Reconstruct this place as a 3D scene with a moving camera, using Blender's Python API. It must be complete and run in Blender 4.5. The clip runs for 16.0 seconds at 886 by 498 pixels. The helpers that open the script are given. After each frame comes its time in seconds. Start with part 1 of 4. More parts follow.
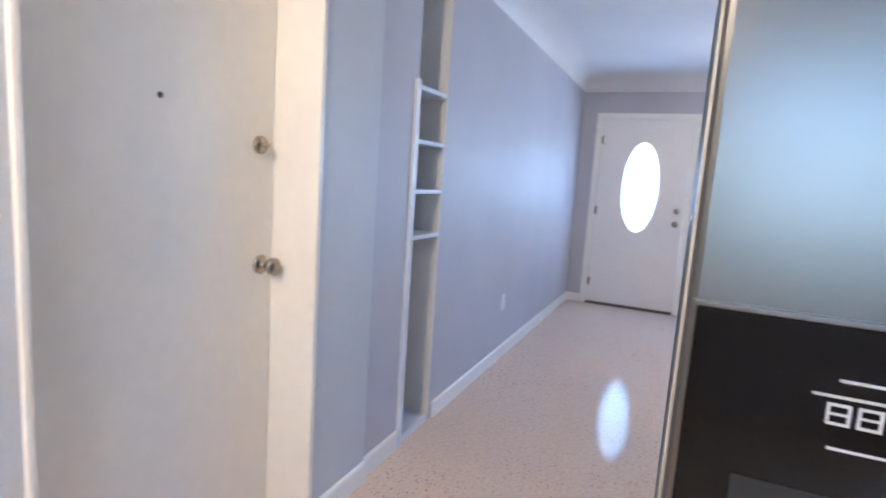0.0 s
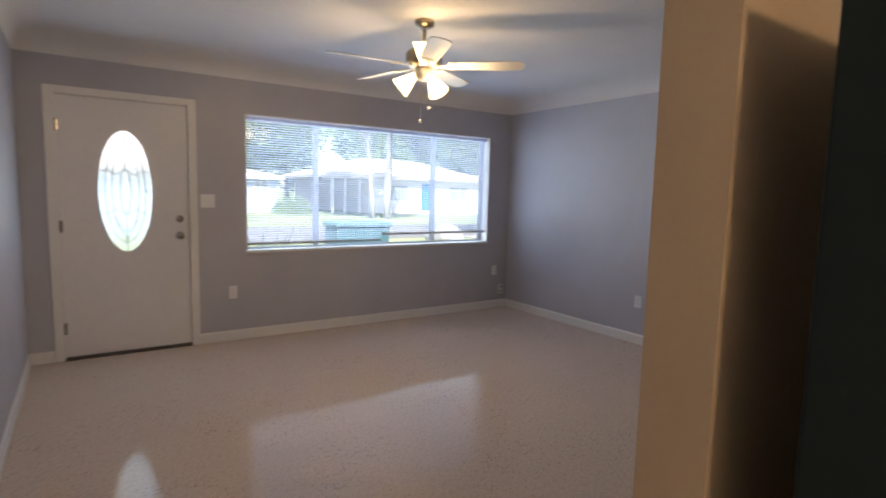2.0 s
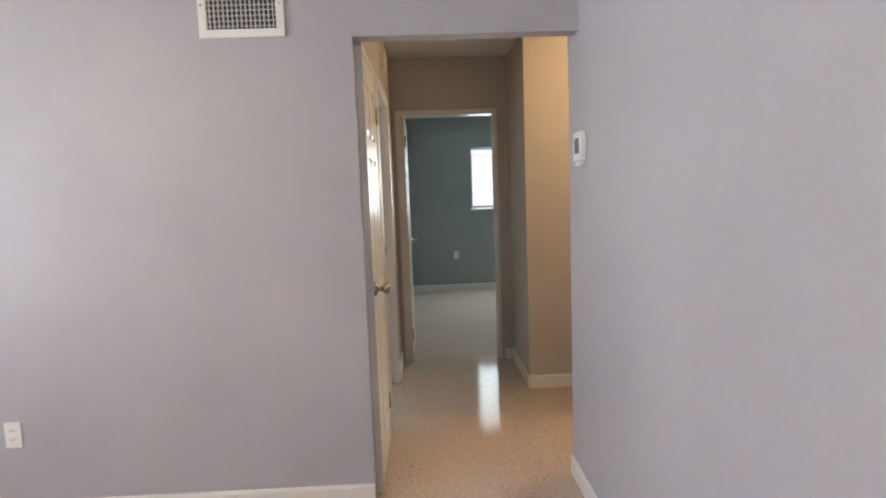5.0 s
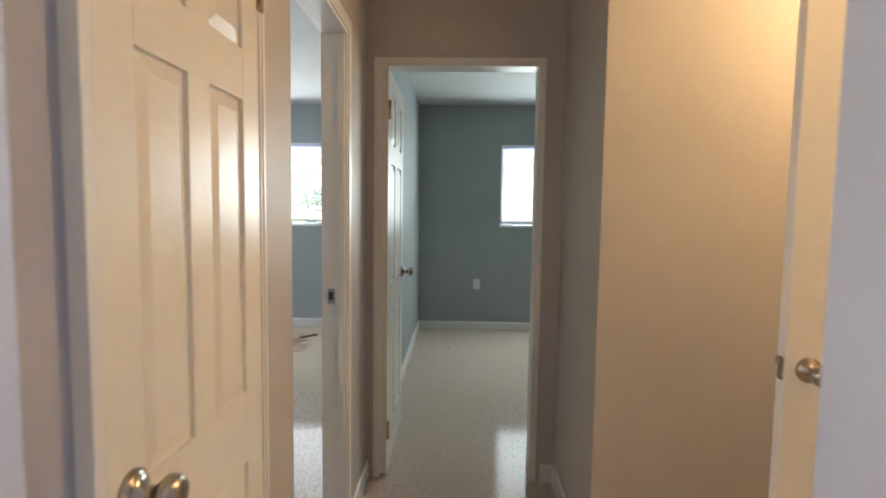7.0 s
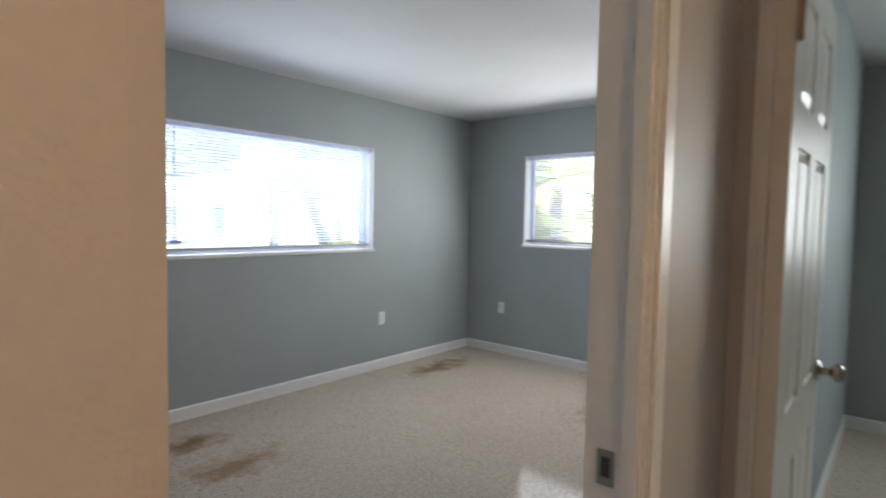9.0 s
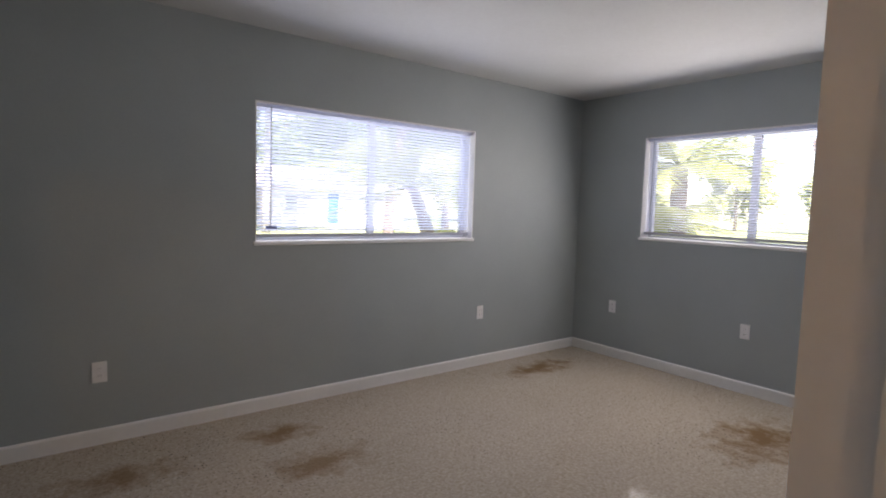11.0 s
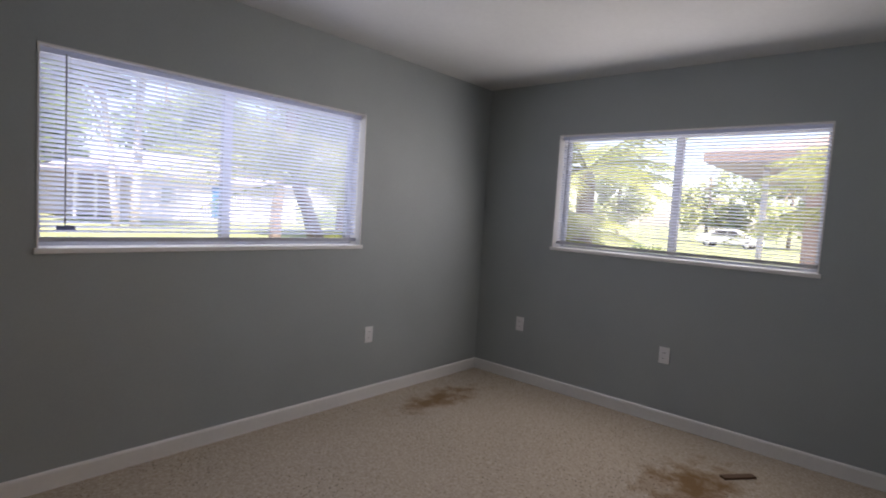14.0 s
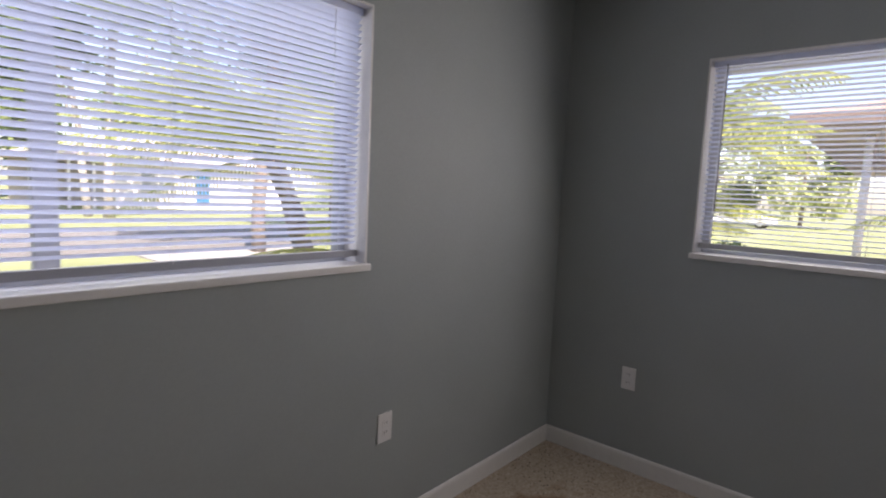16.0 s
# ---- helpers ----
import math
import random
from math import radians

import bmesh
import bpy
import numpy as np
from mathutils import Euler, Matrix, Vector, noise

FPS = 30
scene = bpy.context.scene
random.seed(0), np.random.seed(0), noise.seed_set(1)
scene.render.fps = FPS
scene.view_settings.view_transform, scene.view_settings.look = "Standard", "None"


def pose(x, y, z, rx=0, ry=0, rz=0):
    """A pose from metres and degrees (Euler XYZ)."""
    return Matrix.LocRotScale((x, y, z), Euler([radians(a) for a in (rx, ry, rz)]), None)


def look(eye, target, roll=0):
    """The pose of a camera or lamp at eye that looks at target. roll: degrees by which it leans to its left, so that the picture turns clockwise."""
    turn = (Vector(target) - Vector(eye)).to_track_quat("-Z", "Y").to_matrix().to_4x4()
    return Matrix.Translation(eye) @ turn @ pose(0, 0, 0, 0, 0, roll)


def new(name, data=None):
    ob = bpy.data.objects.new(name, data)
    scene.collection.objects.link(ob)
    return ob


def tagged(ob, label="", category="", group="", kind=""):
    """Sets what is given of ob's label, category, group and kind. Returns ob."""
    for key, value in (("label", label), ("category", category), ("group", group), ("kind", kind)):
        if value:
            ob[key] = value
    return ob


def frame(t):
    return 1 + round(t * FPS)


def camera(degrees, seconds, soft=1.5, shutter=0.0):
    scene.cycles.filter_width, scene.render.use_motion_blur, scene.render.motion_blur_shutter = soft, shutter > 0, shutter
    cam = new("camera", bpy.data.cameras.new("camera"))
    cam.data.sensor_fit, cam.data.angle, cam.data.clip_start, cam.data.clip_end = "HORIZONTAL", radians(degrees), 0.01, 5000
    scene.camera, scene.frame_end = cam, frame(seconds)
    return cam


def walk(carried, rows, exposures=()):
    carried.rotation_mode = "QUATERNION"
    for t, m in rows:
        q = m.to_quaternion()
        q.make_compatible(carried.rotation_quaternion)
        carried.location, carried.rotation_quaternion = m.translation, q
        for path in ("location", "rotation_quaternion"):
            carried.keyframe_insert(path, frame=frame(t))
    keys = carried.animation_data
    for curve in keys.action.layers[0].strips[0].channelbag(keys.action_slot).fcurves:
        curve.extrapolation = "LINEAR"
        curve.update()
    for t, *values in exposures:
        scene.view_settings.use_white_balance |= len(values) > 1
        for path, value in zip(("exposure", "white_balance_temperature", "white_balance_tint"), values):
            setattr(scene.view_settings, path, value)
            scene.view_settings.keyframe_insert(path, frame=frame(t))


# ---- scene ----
cam = camera(79.3, 16.0, soft=1.9, shutter=0.3)
PATH = [
    (0, (-0.089, -1.135, 1.309), (-0.893, 0.677, 1.04), 3.8),
    (0.5, (-0.421, -0.967, 1.318), (-0.652, 1.005, 1.081), 3.4),
    (1, (-0.671, -0.708, 1.333), (-0.395, 1.26, 1.111), 3.2),
    (1.5, (-0.852, -0.375, 1.349), (-0.134, 1.48, 1.137), 2.4),
    (2, (-0.839, -0.001, 1.376), (0.272, 1.649, 1.168), 1.4),
    (2.5, (-0.739, 0.392, 1.358), (0.689, 1.78, 1.171), 0.5),
    (3, (-0.524, 0.762, 1.358), (1.183, 1.789, 1.175), -0.2),
    (3.5, (-0.166, 1.018, 1.365), (1.726, 1.637, 1.173), -1.4),
    (4, (0.243, 1.179, 1.353), (2.217, 1.43, 1.155), -2.1),
    (4.5, (0.687, 1.248, 1.383), (2.676, 1.2, 1.175), -2.4),
    (7, (2.927, 1.049, 1.353), (4.92, 1.101, 1.2), 0.8),
    (7.5, (3.305, 1.032, 1.366), (5.266, 1.384, 1.192), 1.3),
    (8, (3.675, 1.093, 1.375), (5.565, 1.73, 1.23), 1.2),
    (8.5, (3.981, 1.138, 1.379), (5.736, 2.092, 1.266), 0.9),
    (9, (4.216, 1.194, 1.395), (5.722, 2.505, 1.285), 1.1),
    (9.5, (4.346, 1.280, 1.376), (5.588, 2.845, 1.274), 0.7),
    (12, (4.5, 1.435, 1.395), (5.729, 2.999, 1.191), 2.3),
    (12.5, (4.529, 1.463, 1.399), (5.931, 2.878, 1.22), 3.1),
    (13, (4.603, 1.516, 1.397), (6.089, 2.845, 1.237), 3.5),
    (13.5, (4.827, 1.66, 1.393), (6.315, 2.988, 1.25), 3.5),
    (14, (5.036, 1.955, 1.395), (6.533, 3.274, 1.252), 3.5),
    (14.5, (5.281, 2.27, 1.404), (6.769, 3.599, 1.263), 3.5),
    (15, (5.544, 2.598, 1.385), (7.016, 3.943, 1.232), 3.1),
    (15.5, (5.841, 2.979, 1.355), (7.292, 4.345, 1.187), 2.9),
    (16, (6.179, 3.393, 1.386), (7.685, 4.693, 1.178), 2.6),
]
EXPO = [(0.0, 2.4, 4450, 9), (0.5, 2.0, 4450, 8), (1.0, 1.8, 4950, 9), (1.5, 1.5, 5500, 10), (2.0, 1.2, 5900, 11), (2.5, 1.15, 6400, 12), (3.5, 1.5, 6500, 11), (4.5, 2.6, 6250, 9), (7.0, 2.9, 6300, 9), (8.5, 2.6, 6200, 10), (9.7, 2.25, 6600, 17), (12.0, 1.85, 6900, 22), (13.5, 1.6, 6900, 22), (16.0, 1.25, 7000, 23)]
walk(cam, [(t, look(eye, target, roll)) for t, eye, target, roll in PATH], EXPO)

# ---- world, sun, exposure ----
world = bpy.data.worlds.new("sky_world")
scene.world = world
world.use_nodes = True
wn = world.node_tree.nodes
sky = wn.new("ShaderNodeTexSky")
sky.sky_type = 'NISHITA'
sky.sun_disc = False
sky.sun_elevation = radians(52)
sky.sun_rotation = radians(200)
wn["Background"].inputs[1].default_value = 0.15
world.node_tree.links.new(sky.outputs[0], wn["Background"].inputs[0])

sun_data = bpy.data.lights.new("sun", 'SUN')
sun_data.energy, sun_data.angle, sun_data.color = 5.0, radians(0.5), (1.0, 0.95, 0.87)
sun = new("sun", sun_data)
SUN_AZ = radians(200)
sd = Vector((math.sin(SUN_AZ) * math.cos(radians(52)), math.cos(SUN_AZ) * math.cos(radians(52)), math.sin(radians(52))))
sun.matrix_world = look(sd * 60, (0, 0, 0))


def window_light(name, x, y, z, w, h, toward, watts, colour=(0.80, 0.90, 1.0)):
    """Skylight that enters by a window's opening."""
    d = bpy.data.lights.new(name, 'AREA')
    d.shape, d.size, d.size_y, d.energy, d.color = 'RECTANGLE', w, h, watts, colour
    ob = new(name, d)
    ob.matrix_world = look((x, y, z), (x + toward[0], y + toward[1], z + toward[2]))
    return ob


def bulb(name, x, y, z, watts, radius, colour):
    d = bpy.data.lights.new(name, 'POINT')
    d.energy, d.shadow_soft_size, d.color = watts, radius, colour
    ob = new(name, d)
    ob.location = (x, y, z)
    return ob


WARM = (1.0, 0.66, 0.32)

# ---- materials ----


class Nodes:
    """A small builder for node materials."""

    def __init__(self, name):
        self.mat = bpy.data.materials.new(name)
        self.mat.use_nodes = True
        self.tree = self.mat.node_tree
        self.bsdf = self.tree.nodes["Principled BSDF"]
        self.coord = self.tree.nodes.new("ShaderNodeTexCoord").outputs["Object"]

    def node(self, kind, **values):
        n = self.tree.nodes.new(kind)
        for k, v in values.items():
            n.inputs[k.replace("_", " ")].default_value = v
        return n

    def link(self, a, b):
        self.tree.links.new(a, b)

    def noise(self, scale, detail=4.0, rough=0.55):
        n = self.node("ShaderNodeTexNoise", Scale=scale, Detail=detail, Roughness=rough)
        self.link(self.coord, n.inputs["Vector"])
        return n.outputs[0]

    def ramp(self, fac, stops):
        r = self.tree.nodes.new("ShaderNodeValToRGB")
        while len(r.color_ramp.elements) < len(stops):
            r.color_ramp.elements.new(0.5)
        for e, (p, c) in zip(r.color_ramp.elements, stops):
            e.position = p
            e.color = (*c, 1) if len(c) == 3 else c
        self.link(fac, r.inputs[0])
        return r.outputs[0]

    def mix(self, fac, a, b, mode='MIX'):
        m = self.tree.nodes.new("ShaderNodeMix")
        m.data_type, m.blend_type = 'RGBA', mode
        for src, sock in ((fac, m.inputs[0]), (a, m.inputs[6]), (b, m.inputs[7])):
            if isinstance(src, (int, float)):
                sock.default_value = src
            elif isinstance(src, tuple):
                sock.default_value = (*src, 1)
            else:
                self.link(src, sock)
        return m.outputs[2]

    def bump(self, height, strength, distance=0.002):
        b = self.node("ShaderNodeBump", Strength=strength, Distance=distance)
        self.link(height, b.inputs["Height"])
        self.link(b.outputs[0], self.bsdf.inputs["Normal"])


def paint(name, colour, rough=0.55, vary=0.06, grain=90.0, bump=0.25, spec=0.4):
    n = Nodes(name)
    lo = tuple(c * (1 - vary) for c in colour)
    hi = tuple(min(1, c * (1 + vary)) for c in colour)
    big = n.ramp(n.noise(1.3, 5), [(0.3, lo), (0.7, hi)])
    fine = n.ramp(n.noise(grain, 3), [(0.3, (0.96,) * 3), (0.7, (1.0,) * 3)])
    n.link(n.mix(1.0, big, fine, 'MULTIPLY'), n.bsdf.inputs["Base Color"])
    r = n.ramp(n.noise(4.0, 4), [(0.3, (rough * 0.95,) * 3), (0.7, (min(1, rough * 1.05),) * 3)])
    n.link(r, n.bsdf.inputs["Roughness"])
    n.bsdf.inputs["Specular IOR Level"].default_value = spec
    n.bump(n.noise(grain * 1.6, 3), bump, 0.0015)
    return n.mat


def metal(name, colour, rough=0.25, brushed=False):
    n = Nodes(name)
    n.bsdf.inputs["Metallic"].default_value = 1.0
    n.bsdf.inputs["Base Color"].default_value = (*colour, 1)
    if brushed:
        m = n.node("ShaderNodeMapping")
        m.inputs["Scale"].default_value = (1.0, 1.0, 420.0)
        n.link(n.coord, m.inputs[0])
        t = n.node("ShaderNodeTexNoise", Scale=1.0, Detail=3.0)
        n.link(m.outputs[0], t.inputs["Vector"])
        n.link(n.ramp(t.outputs[0], [(0.3, (rough * 0.992,) * 3), (0.7, (rough * 1.008,) * 3)]), n.bsdf.inputs["Roughness"])
    else:
        n.link(n.ramp(n.noise(25, 3), [(0.3, (rough * 0.7,) * 3), (0.7, (rough * 1.3,) * 3)]), n.bsdf.inputs["Roughness"])
    return n.mat


def plain(name, colour, rough=0.5, metallic=0.0, glow=0.0):
    n = Nodes(name)
    n.bsdf.inputs["Base Color"].default_value = (*colour, 1)
    n.bsdf.inputs["Roughness"].default_value = rough
    n.bsdf.inputs["Metallic"].default_value = metallic
    if glow:
        n.bsdf.inputs["Emission Color"].default_value = (*colour, 1)
        n.bsdf.inputs["Emission Strength"].default_value = glow
    return n.mat


def terrazzo(name, base, warm, stains=()):
    n = Nodes(name)
    big = n.ramp(n.noise(0.9, 5), [(0.3, base), (0.7, warm)])
    chips = n.node("ShaderNodeTexVoronoi", Scale=95.0)
    n.link(n.coord, chips.inputs["Vector"])
    sep = n.tree.nodes.new("ShaderNodeSeparateColor")
    n.link(chips.outputs["Color"], sep.inputs[0])
    col = n.mix(n.ramp(sep.outputs[0], [(0.0, (0,) * 3), (1.0, (1,) * 3)]), tuple(c * 0.90 for c in base), (0.60, 0.52, 0.46))
    col = n.mix(0.36, big, col)
    fine = n.noise(60, 5)
    col = n.mix(0.18, col, n.ramp(fine, [(0.35, tuple(c * 0.6 for c in base)), (0.65, (0.82, 0.76, 0.70))]))
    dark = n.node("ShaderNodeTexVoronoi", Scale=88.0)
    n.link(n.coord, dark.inputs["Vector"])
    s2 = n.tree.nodes.new("ShaderNodeSeparateColor")
    n.link(dark.outputs["Color"], s2.inputs[0])
    pick = n.ramp(s2.outputs[1], [(0.85, (0,) * 3), (0.88, (1,) * 3)])
    spot = n.ramp(dark.outputs["Distance"], [(0.30, (1,) * 3), (0.42, (0,) * 3)])
    both = n.mix(1.0, pick, spot, 'MULTIPLY')
    patch = n.ramp(n.noise(1.1, 3), [(0.42, (0.25,) * 3), (0.62, (1,) * 3)])
    both = n.mix(1.0, both, patch, 'MULTIPLY')
    col = n.mix(both, col, (0.06, 0.045, 0.035))
    for (sx, sy, rx, ry, strength, tint) in stains:
        m = n.node("ShaderNodeMapping")
        m.vector_type = 'POINT'
        m.inputs["Location"].default_value = (-sx / rx, -sy / ry, 0)
        m.inputs["Scale"].default_value = (1 / rx, 1 / ry, 0)
        warp = n.node("ShaderNodeTexNoise", Scale=7.0, Detail=6.0, Roughness=0.7)
        n.link(n.coord, warp.inputs["Vector"])
        n.link(n.coord, m.inputs[0])
        ln = n.tree.nodes.new("ShaderNodeVectorMath")
        ln.operation = 'LENGTH'
        n.link(m.outputs[0], ln.inputs[0])
        add = n.tree.nodes.new("ShaderNodeMath")
        add.operation = 'MULTIPLY_ADD'
        n.link(warp.outputs[0], add.inputs[0])
        add.inputs[1].default_value = 2.2
        n.link(ln.outputs["Value"], add.inputs[2])
        half = n.tree.nodes.new("ShaderNodeMath")
        half.operation = 'MULTIPLY'
        half.inputs[1].default_value = 0.45
        n.link(add.outputs[0], half.inputs[0])
        mask = n.ramp(half.outputs[0], [(0.55, (strength,) * 3), (0.85, (0,) * 3)])
        col = n.mix(mask, col, tint)
    n.bsdf.inputs["Specular IOR Level"].default_value = 0.06
    n.link(col, n.bsdf.inputs["Base Color"])
    n.link(n.ramp(n.noise(2.2, 5), [(0.3, (0.06,) * 3), (0.7, (0.13,) * 3)]), n.bsdf.inputs["Roughness"])
    return n.mat


def leafy(name, a, b, rough=0.5):
    n = Nodes(name)
    g = n.tree.nodes.new("ShaderNodeNewGeometry")
    n.link(n.ramp(g.outputs["Random Per Island"], [(0.0, a), (1.0, b)]), n.bsdf.inputs["Base Color"])
    n.bsdf.inputs["Roughness"].default_value = rough
    t = n.tree.nodes.new("ShaderNodeBsdfTranslucent")
    t.inputs[0].default_value = (*b, 1)
    mixn = n.tree.nodes.new("ShaderNodeMixShader")
    mixn.inputs[0].default_value = 0.35
    out = n.tree.nodes["Material Output"]
    n.link(n.bsdf.outputs[0], mixn.inputs[1])
    n.link(t.outputs[0], mixn.inputs[2])
    n.link(mixn.outputs[0], out.inputs[0])
    return n.mat


def glass(name, colour=(1, 1, 1), rough=0.0):
    n = Nodes(name)
    n.bsdf.inputs["Base Color"].default_value = (*colour, 1)
    n.bsdf.inputs["Transmission Weight"].default_value = 1.0
    n.bsdf.inputs["Roughness"].default_value = rough
    n.bsdf.inputs["IOR"].default_value = 1.45
    return n.mat


def slat_paint(name):
    n = Nodes(name)
    n.bsdf.inputs["Base Color"].default_value = (0.72, 0.76, 0.86, 1)
    n.bsdf.inputs["Roughness"].default_value = 0.35
    t = n.tree.nodes.new("ShaderNodeBsdfTranslucent")
    t.inputs[0].default_value = (0.72, 0.78, 0.95, 1)
    mixn = n.tree.nodes.new("ShaderNodeMixShader")
    mixn.inputs[0].default_value = 0.3
    n.link(n.bsdf.outputs[0], mixn.inputs[1])
    n.link(t.outputs[0], mixn.inputs[2])
    n.link(mixn.outputs[0], n.tree.nodes["Material Output"].inputs[0])
    return n.mat


def grass_mat(name, a, b, c):
    n = Nodes(name)
    col = n.ramp(n.noise(0.5, 6), [(0.3, a), (0.5, b), (0.7, c)])
    col = n.mix(0.4, col, n.ramp(n.noise(30, 4), [(0.3, a), (0.7, c)]))
    n.link(col, n.bsdf.inputs["Base Color"])
    n.bsdf.inputs["Roughness"].default_value = 0.9
    n.bump(n.noise(60, 4), 0.8, 0.02)
    return n.mat


M_LIVING = paint("living_wall_paint", (0.46, 0.46, 0.51), 0.5)
M_HALL = paint("hall_wall_paint", (0.50, 0.47, 0.45), 0.5)
M_BED = paint("bedroom_wall_paint", (0.350, 0.385, 0.385), 0.55)
M_KITCHEN = paint("kitchen_wall_paint", (0.52, 0.54, 0.58), 0.5)
M_CEIL = paint("ceiling_paint", (0.74, 0.74, 0.75), 0.8, 0.04, 40, 0.35)
# white ceiling paint darkened for the bedrooms, their dimmer light put into the colour
M_CEIL_SHADED = paint("shaded_ceiling_paint", (0.60, 0.61, 0.60), 0.75, 0.04, 40, 0.35)
M_WHITE = paint("white_gloss_trim", (0.78, 0.77, 0.75), 0.36, 0.03, 30, 0.02, 0.45)
M_BEIGE = paint("beige_kitchen_paint", (0.56, 0.45, 0.33), 0.55)
M_DOOR = paint("white_gloss_door", (0.80, 0.765, 0.69), 0.30, 0.006, 20, 0.06, 0.5)
M_FDOOR = paint("white_satin_door", (0.76, 0.75, 0.76), 0.38, 0.03, 30, 0.08)
M_SHELF = paint("shelf_paint", (0.66, 0.69, 0.75), 0.4, 0.03, 60, 0.1)
M_PLASTIC = plain("white_plastic", (0.80, 0.80, 0.80), 0.35)
M_SLOT = plain("dark_slot", (0.03, 0.03, 0.03), 0.6)
M_NICKEL = metal("satin_nickel", (0.40, 0.36, 0.30), 0.22)
M_BRASS = metal("dull_brass", (0.55, 0.43, 0.28), 0.35)
M_STEEL = metal("brushed_steel", (0.175, 0.172, 0.162), 0.30, True)
M_BLACKSIDE = paint("black_textured_steel", (0.017, 0.026, 0.029), 0.42, 0.15, 260, 0.2, 0.2)
M_BLACKGLOSS = plain("black_gloss_plastic", (0.004, 0.004, 0.0045), 0.07)
M_BLACKGLOSS.node_tree.nodes["Principled BSDF"].inputs["Specular IOR Level"].default_value = 0.2
M_GASKET = plain("black_rubber", (0.006, 0.006, 0.006), 0.7)
M_ALU = paint("window_frame_aluminium", (0.62, 0.63, 0.66), 0.4, 0.04, 60, 0.1)
M_RAIL = paint("blind_rail", (0.42, 0.43, 0.47), 0.45, 0.04, 60, 0.1)
M_SLAT = slat_paint("blind_slat_vinyl")
M_GLASS = glass("clear_glass")
M_OBSCURE = glass("textured_glass", (0.98, 1.0, 0.98), 0.18)
M_LEAD = metal("lead_caming", (0.16, 0.17, 0.18), 0.5)
M_SHADE = plain("frosted_shade", (1.0, 0.74, 0.36), 0.5, 0.0, 2.3)
M_FANMETAL = metal("aged_fan_metal", (0.42, 0.36, 0.27), 0.35)
M_FANW = paint("fan_cream_enamel", (0.74, 0.70, 0.62), 0.35, 0.04, 40, 0.1)
M_FLOOR = terrazzo("terrazzo_living", (0.55, 0.44, 0.355), (0.62, 0.50, 0.405))
BROWN = (0.19, 0.105, 0.04)
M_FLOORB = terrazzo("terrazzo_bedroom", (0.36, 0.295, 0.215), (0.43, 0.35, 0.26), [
    (8.02, 2.72, 0.62, 0.36, 0.9, BROWN), (5.62, 4.43, 0.30, 0.18, 0.85, BROWN), (8.0, 4.50, 0.60, 0.24, 0.85, BROWN),
    (5.68, 3.97, 0.42, 0.22, 0.7, BROWN), (4.80, 4.36, 0.5, 0.18, 0.75, BROWN)])
M_THRESH = plain("dark_threshold", (0.05, 0.04, 0.035), 0.5)
M_SCREEN = plain("lcd_screen", (0.10, 0.13, 0.09), 0.2)

# ---- mesh helpers ----


def add_box(bm, x0, x1, y0, y1, z0, z1, mi=0):
    vs = [bm.verts.new(p) for p in ((x0, y0, z0), (x1, y0, z0), (x1, y1, z0), (x0, y1, z0), (x0, y0, z1), (x1, y0, z1), (x1, y1, z1), (x0, y1, z1))]
    out = []
    for q in ((0, 3, 2, 1), (4, 5, 6, 7), (0, 1, 5, 4), (1, 2, 6, 5), (2, 3, 7, 6), (3, 0, 4, 7)):
        f = bm.faces.new([vs[i] for i in q])
        f.material_index = mi
        out.append(f)
    return out


def bevel_all(bm, width, segments=2):
    bmesh.ops.bevel(bm, geom=list(bm.edges), offset=width, segments=segments, affect='EDGES', profile=0.6)


def box_bm(x0, x1, y0, y1, z0, z1, bevel=0.0, segments=2):
    bm = bmesh.new()
    add_box(bm, x0, x1, y0, y1, z0, z1)
    if bevel:
        bevel_all(bm, bevel, segments)
    return bm


def lathe(bm, profile, segs=24, m=None):
    """Revolves (radius, height) pairs about z; m places the result."""
    m = m or Matrix.Identity(4)
    rings = []
    for r, z in profile:
        if r < 1e-5:
            rings.append([bm.verts.new(m @ Vector((0, 0, z)))])
        else:
            rings.append([bm.verts.new(m @ Vector((r * math.cos(2 * math.pi * i / segs), r * math.sin(2 * math.pi * i / segs), z))) for i in range(segs)])
    for a, b in zip(rings, rings[1:]):
        for i in range(segs):
            j = (i + 1) % segs
            if len(a) == 1 and len(b) == 1:
                continue
            if len(a) == 1:
                f = bm.faces.new((a[0], b[j], b[i]))
            elif len(b) == 1:
                f = bm.faces.new((a[i], a[j], b[0]))
            else:
                f = bm.faces.new((a[i], a[j], b[j], b[i]))
            f.smooth = True


def tube(bm, points, radius, segs=8):
    """A round tube along points; radius is a number or one per point."""
    radii = radius if isinstance(radius, (list, tuple)) else [radius] * len(points)
    rings = []
    pts = [Vector(p) for p in points]
    for i, p in enumerate(pts):
        d = (pts[min(i + 1, len(pts) - 1)] - pts[max(i - 1, 0)]).normalized()
        u = d.orthogonal().normalized() if abs(d.z) > 0.9 else d.cross(Vector((0, 0, 1))).normalized()
        v = d.cross(u)
        rings.append([bm.verts.new(p + radii[i] * (math.cos(2 * math.pi * k / segs) * u + math.sin(2 * math.pi * k / segs) * v)) for k in range(segs)])
    for a, b in zip(rings, rings[1:]):
        for k in range(segs):
            f = bm.faces.new((a[k], a[(k + 1) % segs], b[(k + 1) % segs], b[k]))
            f.smooth = True
    if segs > 3:
        bm.faces.new(list(reversed(rings[0])))
        bm.faces.new(rings[-1])


